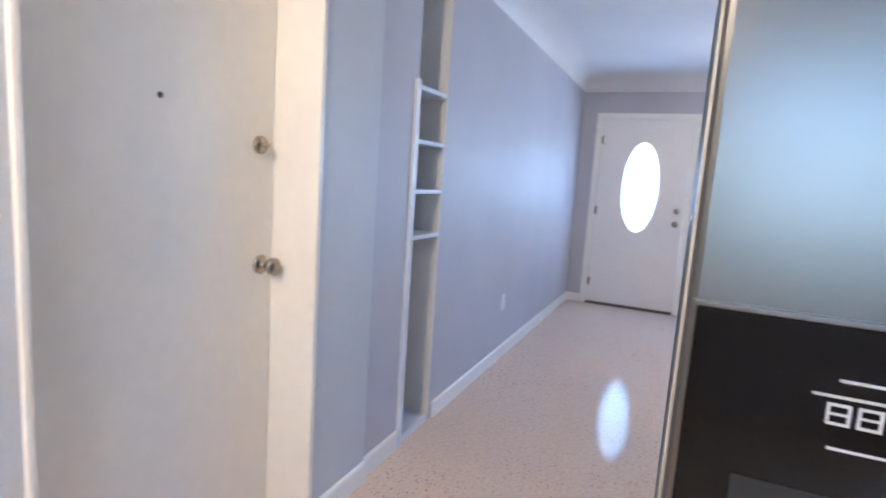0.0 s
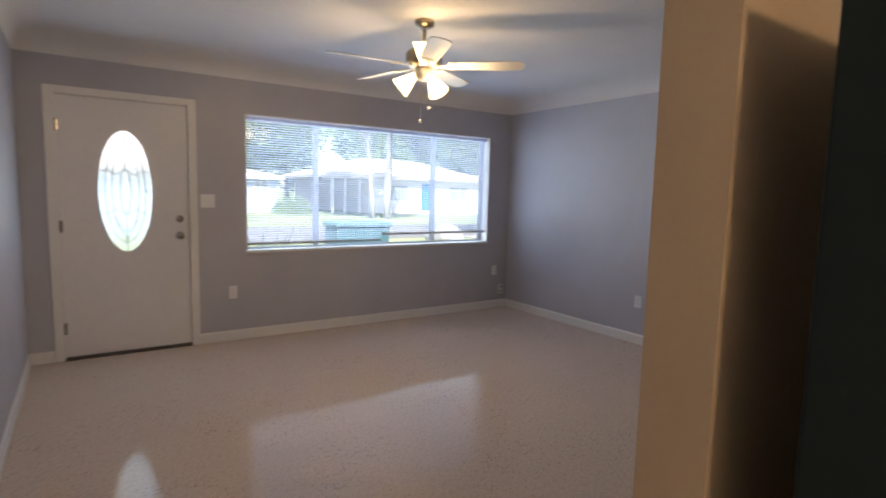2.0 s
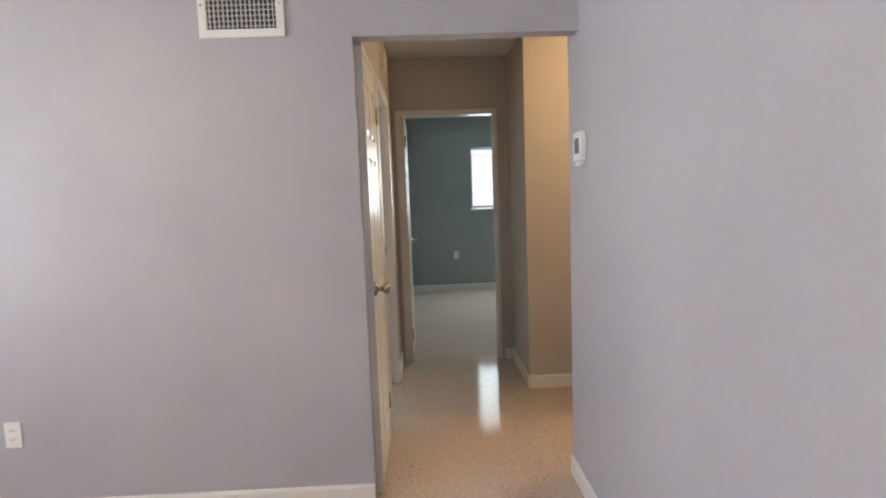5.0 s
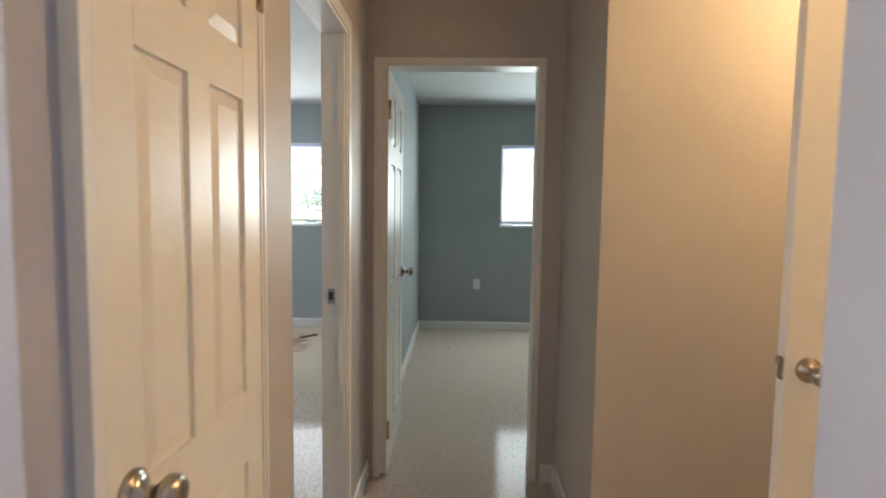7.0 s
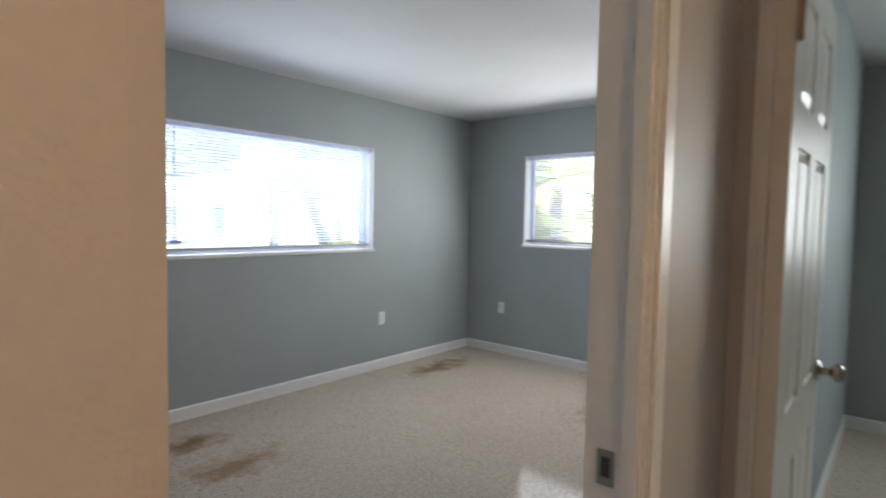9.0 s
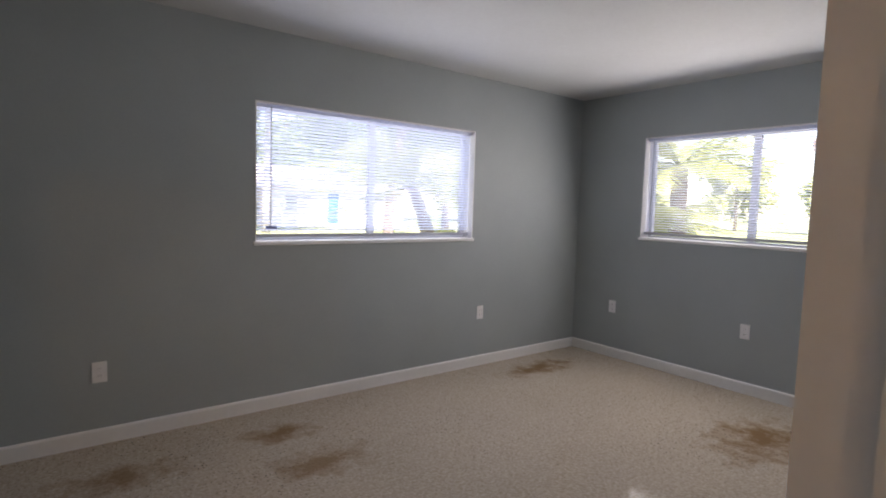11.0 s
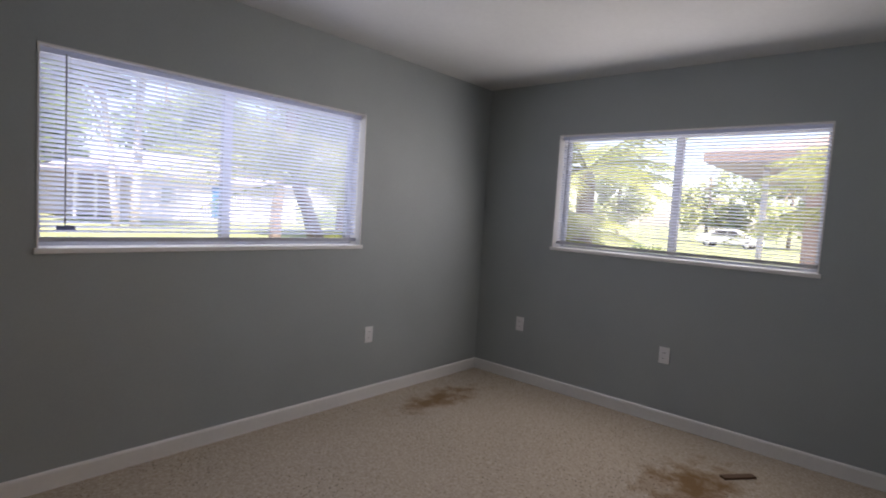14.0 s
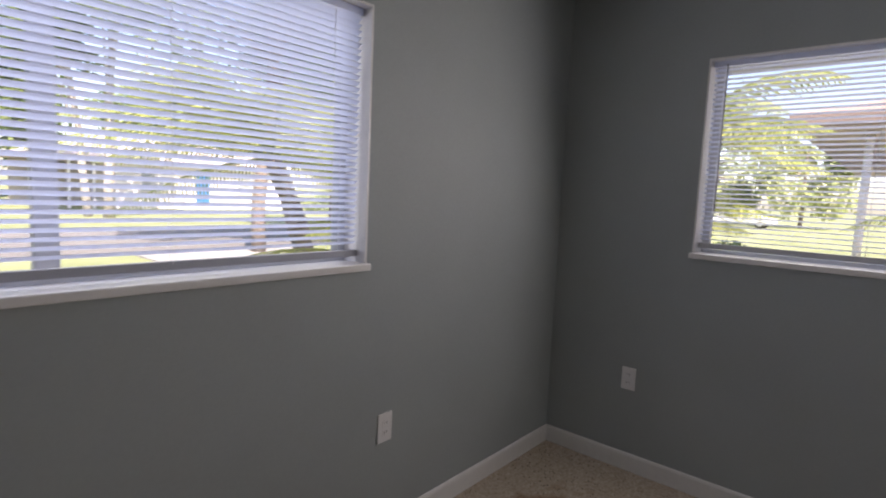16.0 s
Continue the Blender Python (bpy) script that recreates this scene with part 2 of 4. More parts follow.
def mesh_of(name, bm, *mats):
    bmesh.ops.recalc_face_normals(bm, faces=list(bm.faces))
    me = bpy.data.meshes.new(name)
    bm.to_mesh(me)
    bm.free()
    for m in mats:
        me.materials.append(m)
    return me


def part(name, bm, material, parent=None, label=""):
    ob = new(name, mesh_of(name, bm, material))
    if parent is not None:
        ob.parent = parent
    return tagged(ob, label)


def thing(name, label, category, m=None, group=""):
    ob = tagged(new(name), label, category, group)
    ob.empty_display_size = 0.1
    if m is not None:
        ob.matrix_world = m
    return ob


def structure(name, bm, *mats, label="", category=""):
    return tagged(new(name, mesh_of(name, bm, *mats)), label, category, kind="structure")


def wall(name, axis, lo, hi, a0, a1, z0, z1, openings, mat_lo, mat_hi, label):
    """A wall between lo and hi on its axis, from a0 to a1 along it, with openings (a0, a1, z0, z1)."""
    bm = bmesh.new()
    cuts_a = sorted({a0, a1, *[v for o in openings for v in o[:2]]})
    cuts_z = sorted({z0, z1, *[v for o in openings for v in o[2:]]})

    def solid(i, k):
        if not (0 <= i < len(cuts_a) - 1 and 0 <= k < len(cuts_z) - 1):
            return False
        ca, cz = (cuts_a[i] + cuts_a[i + 1]) / 2, (cuts_z[k] + cuts_z[k + 1]) / 2
        return not any(o[0] < ca < o[1] and o[2] < cz < o[3] for o in openings)

    made = {}

    def vert(s, i, k):
        if (s, i, k) not in made:
            made[s, i, k] = bm.verts.new((s, cuts_a[i], cuts_z[k]) if axis == "x" else (cuts_a[i], s, cuts_z[k]))
        return made[s, i, k]

    for i in range(len(cuts_a) - 1):
        for k in range(len(cuts_z) - 1):
            if not solid(i, k):
                continue
            bm.faces.new([vert(lo, *p) for p in ((i, k), (i + 1, k), (i + 1, k + 1), (i, k + 1))]).material_index = 0
            bm.faces.new([vert(hi, *p) for p in ((i, k), (i + 1, k), (i + 1, k + 1), (i, k + 1))]).material_index = 1
            for di, dk, p, q in ((-1, 0, (i, k), (i, k + 1)), (1, 0, (i + 1, k), (i + 1, k + 1)), (0, -1, (i, k), (i + 1, k)), (0, 1, (i, k + 1), (i + 1, k + 1))):
                if not solid(i + di, k + dk):
                    bm.faces.new((vert(lo, *p), vert(lo, *q), vert(hi, *q), vert(hi, *p))).material_index = 0
    return structure(name, bm, mat_lo, mat_hi, label=label, category="wall")


def baseboard(x0, y0, x1, y1, side, height=0.09, thick=0.013, label="white painted baseboard along the wall"):
    """A skirting from one floor point to another; side is the way out of the wall."""
    bm = bmesh.new()
    prof = ((0, 0), (thick, 0), (thick, height - 0.012), (thick * 0.75, height - 0.004), (thick * 0.35, height), (0, height))
    ends = []
    for x, y in ((x0, y0), (x1, y1)):
        ends.append([bm.verts.new((x + side[0] * d, y + side[1] * d, z)) for d, z in prof])
    for i in range(len(prof)):
        j = (i + 1) % len(prof)
        bm.faces.new((ends[0][i], ends[0][j], ends[1][j], ends[1][i]))
    bm.faces.new(ends[0])
    bm.faces.new(ends[1])
    return structure("baseboard", bm, M_WHITE, label=label, category="baseboard")


def mat_frame(o, u, v):
    """A pose with local x along u, local y along v (into the wall) and z up, at o."""
    u, v = Vector(u), Vector(v)
    return Matrix(((u.x, v.x, 0, o[0]), (u.y, v.y, 0, o[1]), (0, 0, 1, o[2]), (0, 0, 0, 1)))

# ---- structure ----
H = 2.49
COVE = 0.165
XW, XE, YN, YS = -1.225, 3.475, 5.0, 0.56
HN, HS, XD2, XB = 1.487, 0.548, 5.51, 8.845
YB1, YB1S, YB2 = 4.848, 1.59, 1.474

bm = bmesh.new(); add_box(bm, -1.225, 4.0, YS - 0.13, 5.0, -0.1, 0.0)
structure("floor_living", bm, M_FLOOR, label="polished beige terrazzo floor with dark speckles", category="floor")
bm = bmesh.new(); add_box(bm, -1.5, 3.64, -3.4, YS - 0.13, -0.1, 0.0)
structure("floor_kitchen", bm, M_FLOOR, label="polished beige terrazzo kitchen floor", category="floor")
bm = bmesh.new(); add_box(bm, 4.0, XD2 + 0.06, -1.0, YB1S - 0.05, -0.1, 0.0); add_box(bm, 3.64, 4.0, -1.0, YS - 0.13, -0.1, 0.0); add_box(bm, XD2 + 0.06, XB, -2.4, YB2, -0.1, 0.0)
structure("floor_hall", bm, M_FLOOR, label="polished terrazzo floor of hall and back bedroom", category="floor")
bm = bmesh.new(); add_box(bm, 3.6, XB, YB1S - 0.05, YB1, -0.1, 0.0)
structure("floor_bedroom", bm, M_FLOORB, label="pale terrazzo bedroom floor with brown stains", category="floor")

EXT = paint("exterior_stucco", (0.62, 0.60, 0.56), 0.8, 0.05, 60, 0.5)
W_LIV = (0.376, 3.16, 0.793, 2.034)
W_B1N = (5.61, 7.445, 1.100, 2.015)
W_B1E = (2.365, 4.145, 1.137, 2.046)
W_B2E = (-0.91, 0.58, 1.153, 2.045)
wall("wall_north_living", "y", YN, YN + 0.20, XW - 0.2, XE + 0.06, -0.1, H + 0.1, [(-1.01, -0.08, -0.1, 2.06), W_LIV], M_LIVING, EXT, "lavender-grey painted front wall")
wall("wall_west_living", "x", XW - 0.28, XW, 0.70, YN, -0.1, H + 0.1, [(1.042, 1.362, 0.0, 2.40)], EXT, M_LIVING, "lavender-grey painted long wall with a shelf niche")
wall("wall_west_kitchen", "x", XW - 0.28, XW + 0.017, -3.5, 0.70, -0.1, H + 0.1, [(-0.56, 0.335, -0.1, 2.06)], EXT, M_KITCHEN, "pale blue-grey kitchen wall around the side door")
wall("wall_east_living", "x", XE, XE + 0.08, YS, YN, 0.0, H + 0.1, [(YS, 1.515, 0.0, 2.055)], M_LIVING, M_HALL, "lavender-grey wall with the hall opening")
wall("wall_south_living", "y", YS - 0.13, YS, -0.035, 3.64, 0.0, H + 0.1, [], M_BEIGE, M_LIVING, "lavender-grey wall between living room and kitchen")
wall("wall_south_kitchen", "y", -3.5, -3.3, XW, 3.64, -0.1, H + 0.1, [(0.0, 1.6, 1.05, 2.05)], EXT, M_KITCHEN, "pale kitchen wall with a window")
wall("wall_east_kitchen", "x", 3.54, 3.64, -3.3, YS - 0.13, 0.0, H + 0.1, [], M_KITCHEN, M_HALL, "pale kitchen wall")
wall("wall_north_hall", "y", HN, YB1S, XE + 0.08, XD2, 0.0, H + 0.1, [(3.55, 4.13, 0.0, 2.04), (4.314, 5.063, 0.0, 2.04)], M_HALL, M_BED, "warm grey hall wall with closet and bedroom doorways")
wall("wall_end_hall", "x", XD2, XD2 + 0.11, HS - 0.12, HN + 0.113, 0.0, H + 0.1, [(0.655, 1.44, 0.0, 2.04)], M_HALL, M_BED, "warm grey end wall with a doorway")
wall("wall_south_hall", "y", HS - 0.12, HS, 4.81, XD2, 0.0, H + 0.1, [], M_HALL, M_HALL, "warm grey hall wall")
wall("wall_alcove", "x", 4.81, 4.91, -1.0, HS - 0.12, 0.0, H + 0.1, [], M_HALL, M_HALL, "warm lit wall of the hall recess")
wall("wall_alcove_south", "y", -1.1, -1.0, 3.64, 4.91, 0.0, H + 0.1, [], M_HALL, M_HALL, "plain wall closing the hall recess")
wall("wall_north_bedroom", "y", YB1, YB1 + 0.2, 3.5, XB + 0.2, -0.1, H + 0.1, [W_B1N], M_BED, EXT, "grey painted bedroom wall with a wide window")
wall("wall_east_bedrooms", "x", XB, XB + 0.2, -2.5, YB1, -0.1, H + 0.1, [W_B1E, W_B2E], M_BED, EXT, "grey painted outer wall of two bedrooms")
wall("wall_west_bedroom", "x", 4.14, 4.24, YB1S, YB1, 0.0, H + 0.1, [(2.5, 4.60, 0.0, 2.03)], M_BED, M_BED, "grey bedroom wall with a closet opening")
wall("wall_closet_back", "x", 3.547, 3.60, YB1S, YB1, 0.0, H + 0.1, [], M_LIVING, M_BED, "grey closet back wall")
wall("wall_between_bedrooms", "y", YB2, YB1S - 0.003, XD2 + 0.11, XB, 0.0, H + 0.1, [], M_BED, M_BED, "grey wall between the bedrooms")
wall("wall_south_bedroom", "y", -2.5, -2.4, XD2 - 0.3, XB, -0.1, H + 0.1, [], M_BED, M_BED, "grey bedroom wall")
wall("wall_west_back_bedroom", "x", XD2, XD2 + 0.11, -2.4, HS - 0.12, 0.0, H + 0.1, [], M_HALL, M_BED, "grey bedroom wall")

# niche lining behind the shelves
bm = bmesh.new()
add_box(bm, XW - 0.275, XW - 0.20, 1.044, 1.360, 0.0, 2.398)
structure("wall_niche_back", bm, M_LIVING, label="painted back of the shelf niche", category="wall")

# ceilings, the living room's with a coved edge
bm = bmesh.new()
x0, x1, y0, y1, n = XW, XE, YS, YN, 8
rings = []
for i in range(n + 1):
    a = math.pi / 2 * i / n
    d, z = COVE * 1.15 * (1 - math.cos(a)), H - COVE + COVE * math.sin(a)
    rings.append([bm.verts.new(p) for p in ((x0 + d, y0 + d, z), (x1 - d, y0 + d, z), (x1 - d, y1 - d, z), (x0 + d, y1 - d, z))])
for a, b in zip(rings, rings[1:]):
    for k in range(4):
        bm.faces.new((a[k], a[(k + 1) % 4], b[(k + 1) % 4], b[k])).smooth = True
bm.faces.new(rings[-1])
add_box(bm, XW - 0.2, XE + 0.06, YS - 0.1, YN + 0.15, H + 0.02, H + 0.09)
structure("ceiling_living", bm, M_CEIL, label="white plaster ceiling with a coved edge", category="ceiling")
bm = bmesh.new(); add_box(bm, -1.5, 3.60, -3.4, YS - 0.13, H, H + 0.08)
structure("ceiling_kitchen", bm, M_CEIL, label="white plaster kitchen ceiling", category="ceiling")
bm = bmesh.new(); add_box(bm, XE + 0.08, XD2, -1.05, HN, H - 0.02, H + 0.07)
structure("ceiling_hall", bm, M_CEIL, label="white plaster hall ceiling", category="ceiling")
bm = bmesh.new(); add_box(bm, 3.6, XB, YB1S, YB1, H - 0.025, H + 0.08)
structure("ceiling_bedroom", bm, M_CEIL_SHADED, label="white plaster bedroom ceiling with shade put into its colour", category="ceiling")
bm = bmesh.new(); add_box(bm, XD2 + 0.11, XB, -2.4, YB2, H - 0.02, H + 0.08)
structure("ceiling_back_bedroom", bm, M_CEIL_SHADED, label="white plaster bedroom ceiling with shade put into its colour", category="ceiling")
bm = bmesh.new(); add_box(bm, -2.0, XB + 0.65, -4.1, YN + 0.8, H + 0.12, H + 0.35)
structure("roof_slab", bm, paint("roof_fascia", (0.6, 0.6, 0.6), 0.8), label="low roof with overhanging eaves", category="roof")

# skirtings
for a in ((XW, 1.405, XW, YN, (1, 0)), (XW, 0.70, XW, 1.02, (1, 0)), (XW + 0.017, 0.342, XW + 0.017, 0.70, (1, 0)),
          (XW, YN, -1.07, YN, (0, -1)), (-0.03, YN, XE, YN, (0, -1)), (XE, 1.515, XE, YN, (-1, 0)),
          (-0.035, YS, 3.64, YS, (0, 1)), (3.64, YS - 0.13, 3.64, YS, (1, 0)),
          (XD2, HS, XD2, 0.62, (-1, 0)), (4.81, HS, XD2, HS, (0, 1)), (4.81, -1.0, 4.81, HS, (-1, 0)),
          (5.11, HN, XD2, HN, (0, -1)), (4.24, YB1, XB, YB1, (0, -1)), (XB, YB1S, XB, YB1, (-1, 0)), (5.08, YB1S, XB, YB1S, (0, 1)),
          (XB, -2.4, XB, YB2, (-1, 0)), (XD2 + 0.11, YB2, XB, YB2, (0, -1)), (4.24, 4.66, 4.24, YB1, (1, 0)), (XD2 + 0.11, -2.4, XD2 + 0.11, 0.6, (1, 0))):
    baseboard(*a)

# ---- doors ----


def casing(name, m, w, h, cw, proud, depth, label, far=True, first=True):
    """Door frame: jambs, head and flat casings; local x along the wall from 0 to w, y into the wall."""
    e = tagged(new(name), label, "door frame", kind="structure")
    e.matrix_world = m
    j = 0.018
    part("jamb", box_bm(0, j, 0, depth, 0, h), M_WHITE if first else M_HALL, e)
    part("jamb", box_bm(w - j, w, 0, depth, 0, h), M_WHITE, e)
    part("head_jamb", box_bm(j, w - j, 0, depth, h - j, h), M_WHITE, e)
    sides = [(-proud, 0.0)] + ([(depth, depth + proud)] if far else [])
    for y0, y1 in sides:
        bv = min(0.004, proud * 0.35)
        if first:
            part("casing", box_bm(-cw + 0.012, 0.006, y0, y1, 0, h + cw - 0.006, bv), M_WHITE, e)
        part("casing", box_bm(w - 0.006, w + cw - 0.012, y0, y1, 0, h + cw - 0.006, bv), M_WHITE, e)
        part("casing", box_bm(0.0065, w - 0.0065, y0, y1, h - 0.006, h + cw - 0.006, bv), M_WHITE, e)
    return e


def knob_bm(m, r=0.027):
    bm = bmesh.new()
    lathe(bm, [(0.0, 0.0), (0.033, 0.0), (0.033, 0.006), (0.026, 0.011), (0.012, 0.016), (0.011, 0.034), (0.018, 0.040), (r, 0.050), (r, 0.062), (0.020, 0.070), (0.0, 0.073)], 24, m)
    return bm


def deadbolt_bm(m):
    bm = bmesh.new()
    lathe(bm, [(0.0, 0.0), (0.030, 0.0), (0.030, 0.008), (0.024, 0.014), (0.0, 0.015)], 24, m)
    c = [m @ Vector(p) for p in ((-0.006, -0.018, 0.014), (0.006, -0.018, 0.014), (0.006, 0.018, 0.014), (-0.006, 0.018, 0.014), (-0.004, -0.016, 0.030), (0.004, -0.016, 0.030), (0.004, 0.016, 0.030), (-0.004, 0.016, 0.030))]
    v = [bm.verts.new(p) for p in c]
    for q in ((0, 3, 2, 1), (4, 5, 6, 7), (0, 1, 5, 4), (1, 2, 6, 5), (2, 3, 7, 6), (3, 0, 4, 7)):
        bm.faces.new([v[i] for i in q])
    return bm


def hinge_bm(x, y, z, h=0.09):
    bm = bmesh.new()
    add_box(bm, x - 0.016, x + 0.016, y - 0.0015, y + 0.0015, z - h / 2, z + h / 2)
    lathe(bm, [(0, -h / 2), (0.006, -h / 2), (0.006, h / 2), (0, h / 2)], 10, Matrix.Translation((x, y - 0.005, z)))
    return bm


def six_panel_door(name, m, w, h, label, knob_x, hinge_x=None, t=0.035, back_knob=True):
    """Panelled leaf: local x along its width, y through its thickness (0 is the front), with knobs on both faces."""
    e = tagged(new(name), label, "door", kind="structure")
    e.matrix_world = m
    st, mid, d = 0.105 * w / 0.66, 0.095 * w / 0.66, 0.009
    rails = [(0, 0.20), (0.80, 0.95), (1.56, 1.66), (h - 0.105, h)]
    cols = [(st, (w - mid) / 2), ((w + mid) / 2, w - st)]
    part("core", box_bm(0.001, w - 0.001, d, t - d, 0.001, h - 0.001), M_DOOR, e)
    part("stile", box_bm(0, st, 0, t, 0, h, 0.0015, 1), M_DOOR, e)
    part("stile", box_bm(w - st, w, 0, t, 0, h, 0.0015, 1), M_DOOR, e)
    for z0, z1 in rails:
        part("rail", box_bm(st, w - st, 0.0004, t - 0.0004, z0, z1), M_DOOR, e)
    for (a, b), (c, dd) in zip(rails, rails[1:]):
        part("mid_stile", box_bm(cols[0][1], cols[1][0], 0.0008, t - 0.0008, b, c), M_DOOR, e)
    for (za, zb), (zc, zd) in zip(rails, rails[1:]):
        for x0, x1 in cols:
            for front in (True, False):
                pb = bmesh.new()
                y_out, y_in = (0.001, d) if front else (t - 0.001, t - d)
                g, s = 0.006, 0.030
                lo = [pb.verts.new(p) for p in ((x0 + g, y_in, zb + g), (x1 - g, y_in, zb + g), (x1 - g, y_in, zc - g), (x0 + g, y_in, zc - g))]
                hi = [pb.verts.new(p) for p in ((x0 + s, y_out, zb + s), (x1 - s, y_out, zb + s), (x1 - s, y_out, zc - s), (x0 + s, y_out, zc - s))]
                for k in range(4):
                    pb.faces.new((lo[k], lo[(k + 1) % 4], hi[(k + 1) % 4], hi[k]))
                pb.faces.new(hi)
                part("panel", pb, M_DOOR, e)
    part("door_knob", knob_bm(Matrix.Translation((knob_x, 0, 0.95)) @ pose(0, 0, 0, 90)), M_NICKEL, e, "satin nickel knob")
    if back_knob:
        part("door_knob", knob_bm(Matrix.Translation((knob_x, t, 0.95)) @ pose(0, 0, 0, -90)), M_NICKEL, e, "satin nickel knob")
    lx = 0.0 if knob_x < w / 2 else w
    part("latch_plate", box_bm(lx - 0.0015, lx + 0.0015, t / 2 - 0.012, t / 2 + 0.012, 0.92, 0.98), M_NICKEL, e)
    if hinge_x is not None:
        for z in (0.22, h - 0.2):
            part("hinge", hinge_bm(hinge_x, -0.002, z), M_BRASS, e, "brass hinge")
    return e


# closed closet door in the hall
casing("door_frame_closet", mat_frame((3.55, HN, 0), (1, 0, 0), (0, 1, 0)), 0.58, 2.04, 0.02, 0.003, 0.10, "white painted closet door frame", far=False)
six_panel_door("door_closet", mat_frame((3.57, HN + 0.002, 0.008), (1, 0, 0), (0, 1, 0)), 0.54, 2.01, "closed white six-panel closet door with nickel knob", 0.05, 0.545)
# open doorway into the front bedroom
fr = casing("door_frame_bedroom", mat_frame((4.314, HN, 0), (1, 0, 0), (0, 1, 0)), 0.749, 2.04, 0.050, 0.006, 0.103, "white painted frame of the bedroom doorway", far=False, first=False)
part("strike_plate", box_bm(0.728, 0.731, 0.050, 0.078, 0.963, 1.022), M_NICKEL, fr, "nickel strike plate")
part("strike_hole", box_bm(0.726, 0.7278, 0.057, 0.071, 0.978, 1.010), M_SLOT, fr)
part("door_stop", box_bm(0.721, 0.731, 0.010, 0.036, 0, 2.02), M_WHITE, fr)
# back bedroom doorway with its leaf folded against the wall
casing("door_frame_back_bedroom", mat_frame((XD2, 0.655, 0), (0, 1, 0), (1, 0, 0)), 0.785, 2.04, 0.026, 0.006, 0.11, "white painted frame of the end doorway")
six_panel_door("door_back_bedroom", mat_frame((XD2 + 0.016, 1.388, 0.012), (1, 0, 0), (0, 1, 0)), 0.71, 2.01, "open white six-panel door folded against the wall", 0.645, 0.012, back_knob=False)
# half-open door in the hall recess
six_panel_door("door_recess", mat_frame((4.30, -0.46, 0.0), (0, 1, 0), (1, 0, 0)), 0.66, 2.01, "open white panelled door in the warm lit recess", 0.60)

# closet opening trim in the front bedroom
casing("door_frame_wardrobe", mat_frame((4.24, 4.60, 0), (0, -1, 0), (-1, 0, 0)), 2.10, 2.03, 0.06, 0.014, 0.10, "white painted frame of the bedroom closet opening", far=False)

# kitchen side door, closed
e = tagged(new("door_kitchen"), "closed flat white side door with nickel knob and deadbolt", "door", kind="structure")
DX = -1.39
part("leaf", box_bm(DX - 0.044, DX, -0.545, 0.316, 0.012, 2.035, 0.003), M_DOOR, e)
part("door_knob", knob_bm(Matrix.Translation((DX, 0.262, 0.969)) @ pose(0, 0, 0, 0, 90, 0), 0.029), M_NICKEL, e, "satin nickel knob")
part("deadbolt", deadbolt_bm(Matrix.Translation((DX, 0.250, 1.372)) @ pose(0, 0, 0, 0, 90, 0)), M_NICKEL, e, "satin nickel deadbolt turn")
pb = bmesh.new(); lathe(pb, [(0.0, 0.0), (0.008, 0.0), (0.008, 0.003), (0.005, 0.004)], 16, Matrix.Translation((DX, -0.12, 1.474)) @ pose(0, 0, 0, 0, 90, 0))
part("peephole", pb, M_SLOT, e, "small dark peephole")
pb = bmesh.new(); lathe(pb, [(0.0, 0.0), (0.0052, 0.0), (0.0052, 0.0042), (0.0, 0.0042)], 16, Matrix.Translation((DX, -0.12, 1.474)) @ pose(0, 0, 0, 0, 90, 0))
part("peephole_lens", pb, M_SLOT, e)
e = tagged(new("door_frame_kitchen"), "deep white painted frame of the side door", "door frame", kind="structure")
part("jamb", box_bm(XW - 0.25, XW + 0.026, 0.318, 0.342, 0, 2.06, 0.005), M_DOOR, e)
part("jamb", box_bm(XW - 0.25, XW + 0.026, -0.565, -0.547, 0, 2.06, 0.005), M_DOOR, e)
part("head_jamb", box_bm(XW - 0.25, XW + 0.024, -0.546, 0.3175, 2.037, 2.065), M_DOOR, e)

# ---- front door with an oval light ----
FX0, FX1, FH = -1.0, -0.09, 2.045
OC, OA, OB = (-0.552, 1.326), 0.192, 0.485


def oval(a, b, k, n, c=OC):
    return (c[0] + a * math.cos(2 * math.pi * k / n), c[1] + b * math.sin(2 * math.pi * k / n))


def ring_plate(bm, y0, y1, outer, inner):
    n = len(outer)
    rows = [[bm.verts.new((x, y, z)) for x, z in pts] for pts, y in ((outer, y0), (inner, y0), (inner, y1), (outer, y1))]
    for a, b in ((0, 1), (1, 2), (2, 3), (3, 0)):
        for k in range(n):
            j = (k + 1) % n
            bm.faces.new((rows[a][k], rows[a][j], rows[b][j], rows[b][k]))


def rect_ray(k, n, x0, x1, z0, z1, c=OC):
    a = 2 * math.pi * k / n
    dx, dz = OA * math.cos(a), OB * math.sin(a)
    s = min(((x1 if dx > 0 else x0) - c[0]) / dx if abs(dx) > 1e-6 else 1e9, ((z1 if dz > 0 else z0) - c[1]) / dz if abs(dz) > 1e-6 else 1e9)
    return (c[0] + s * dx, c[1] + s * dz)


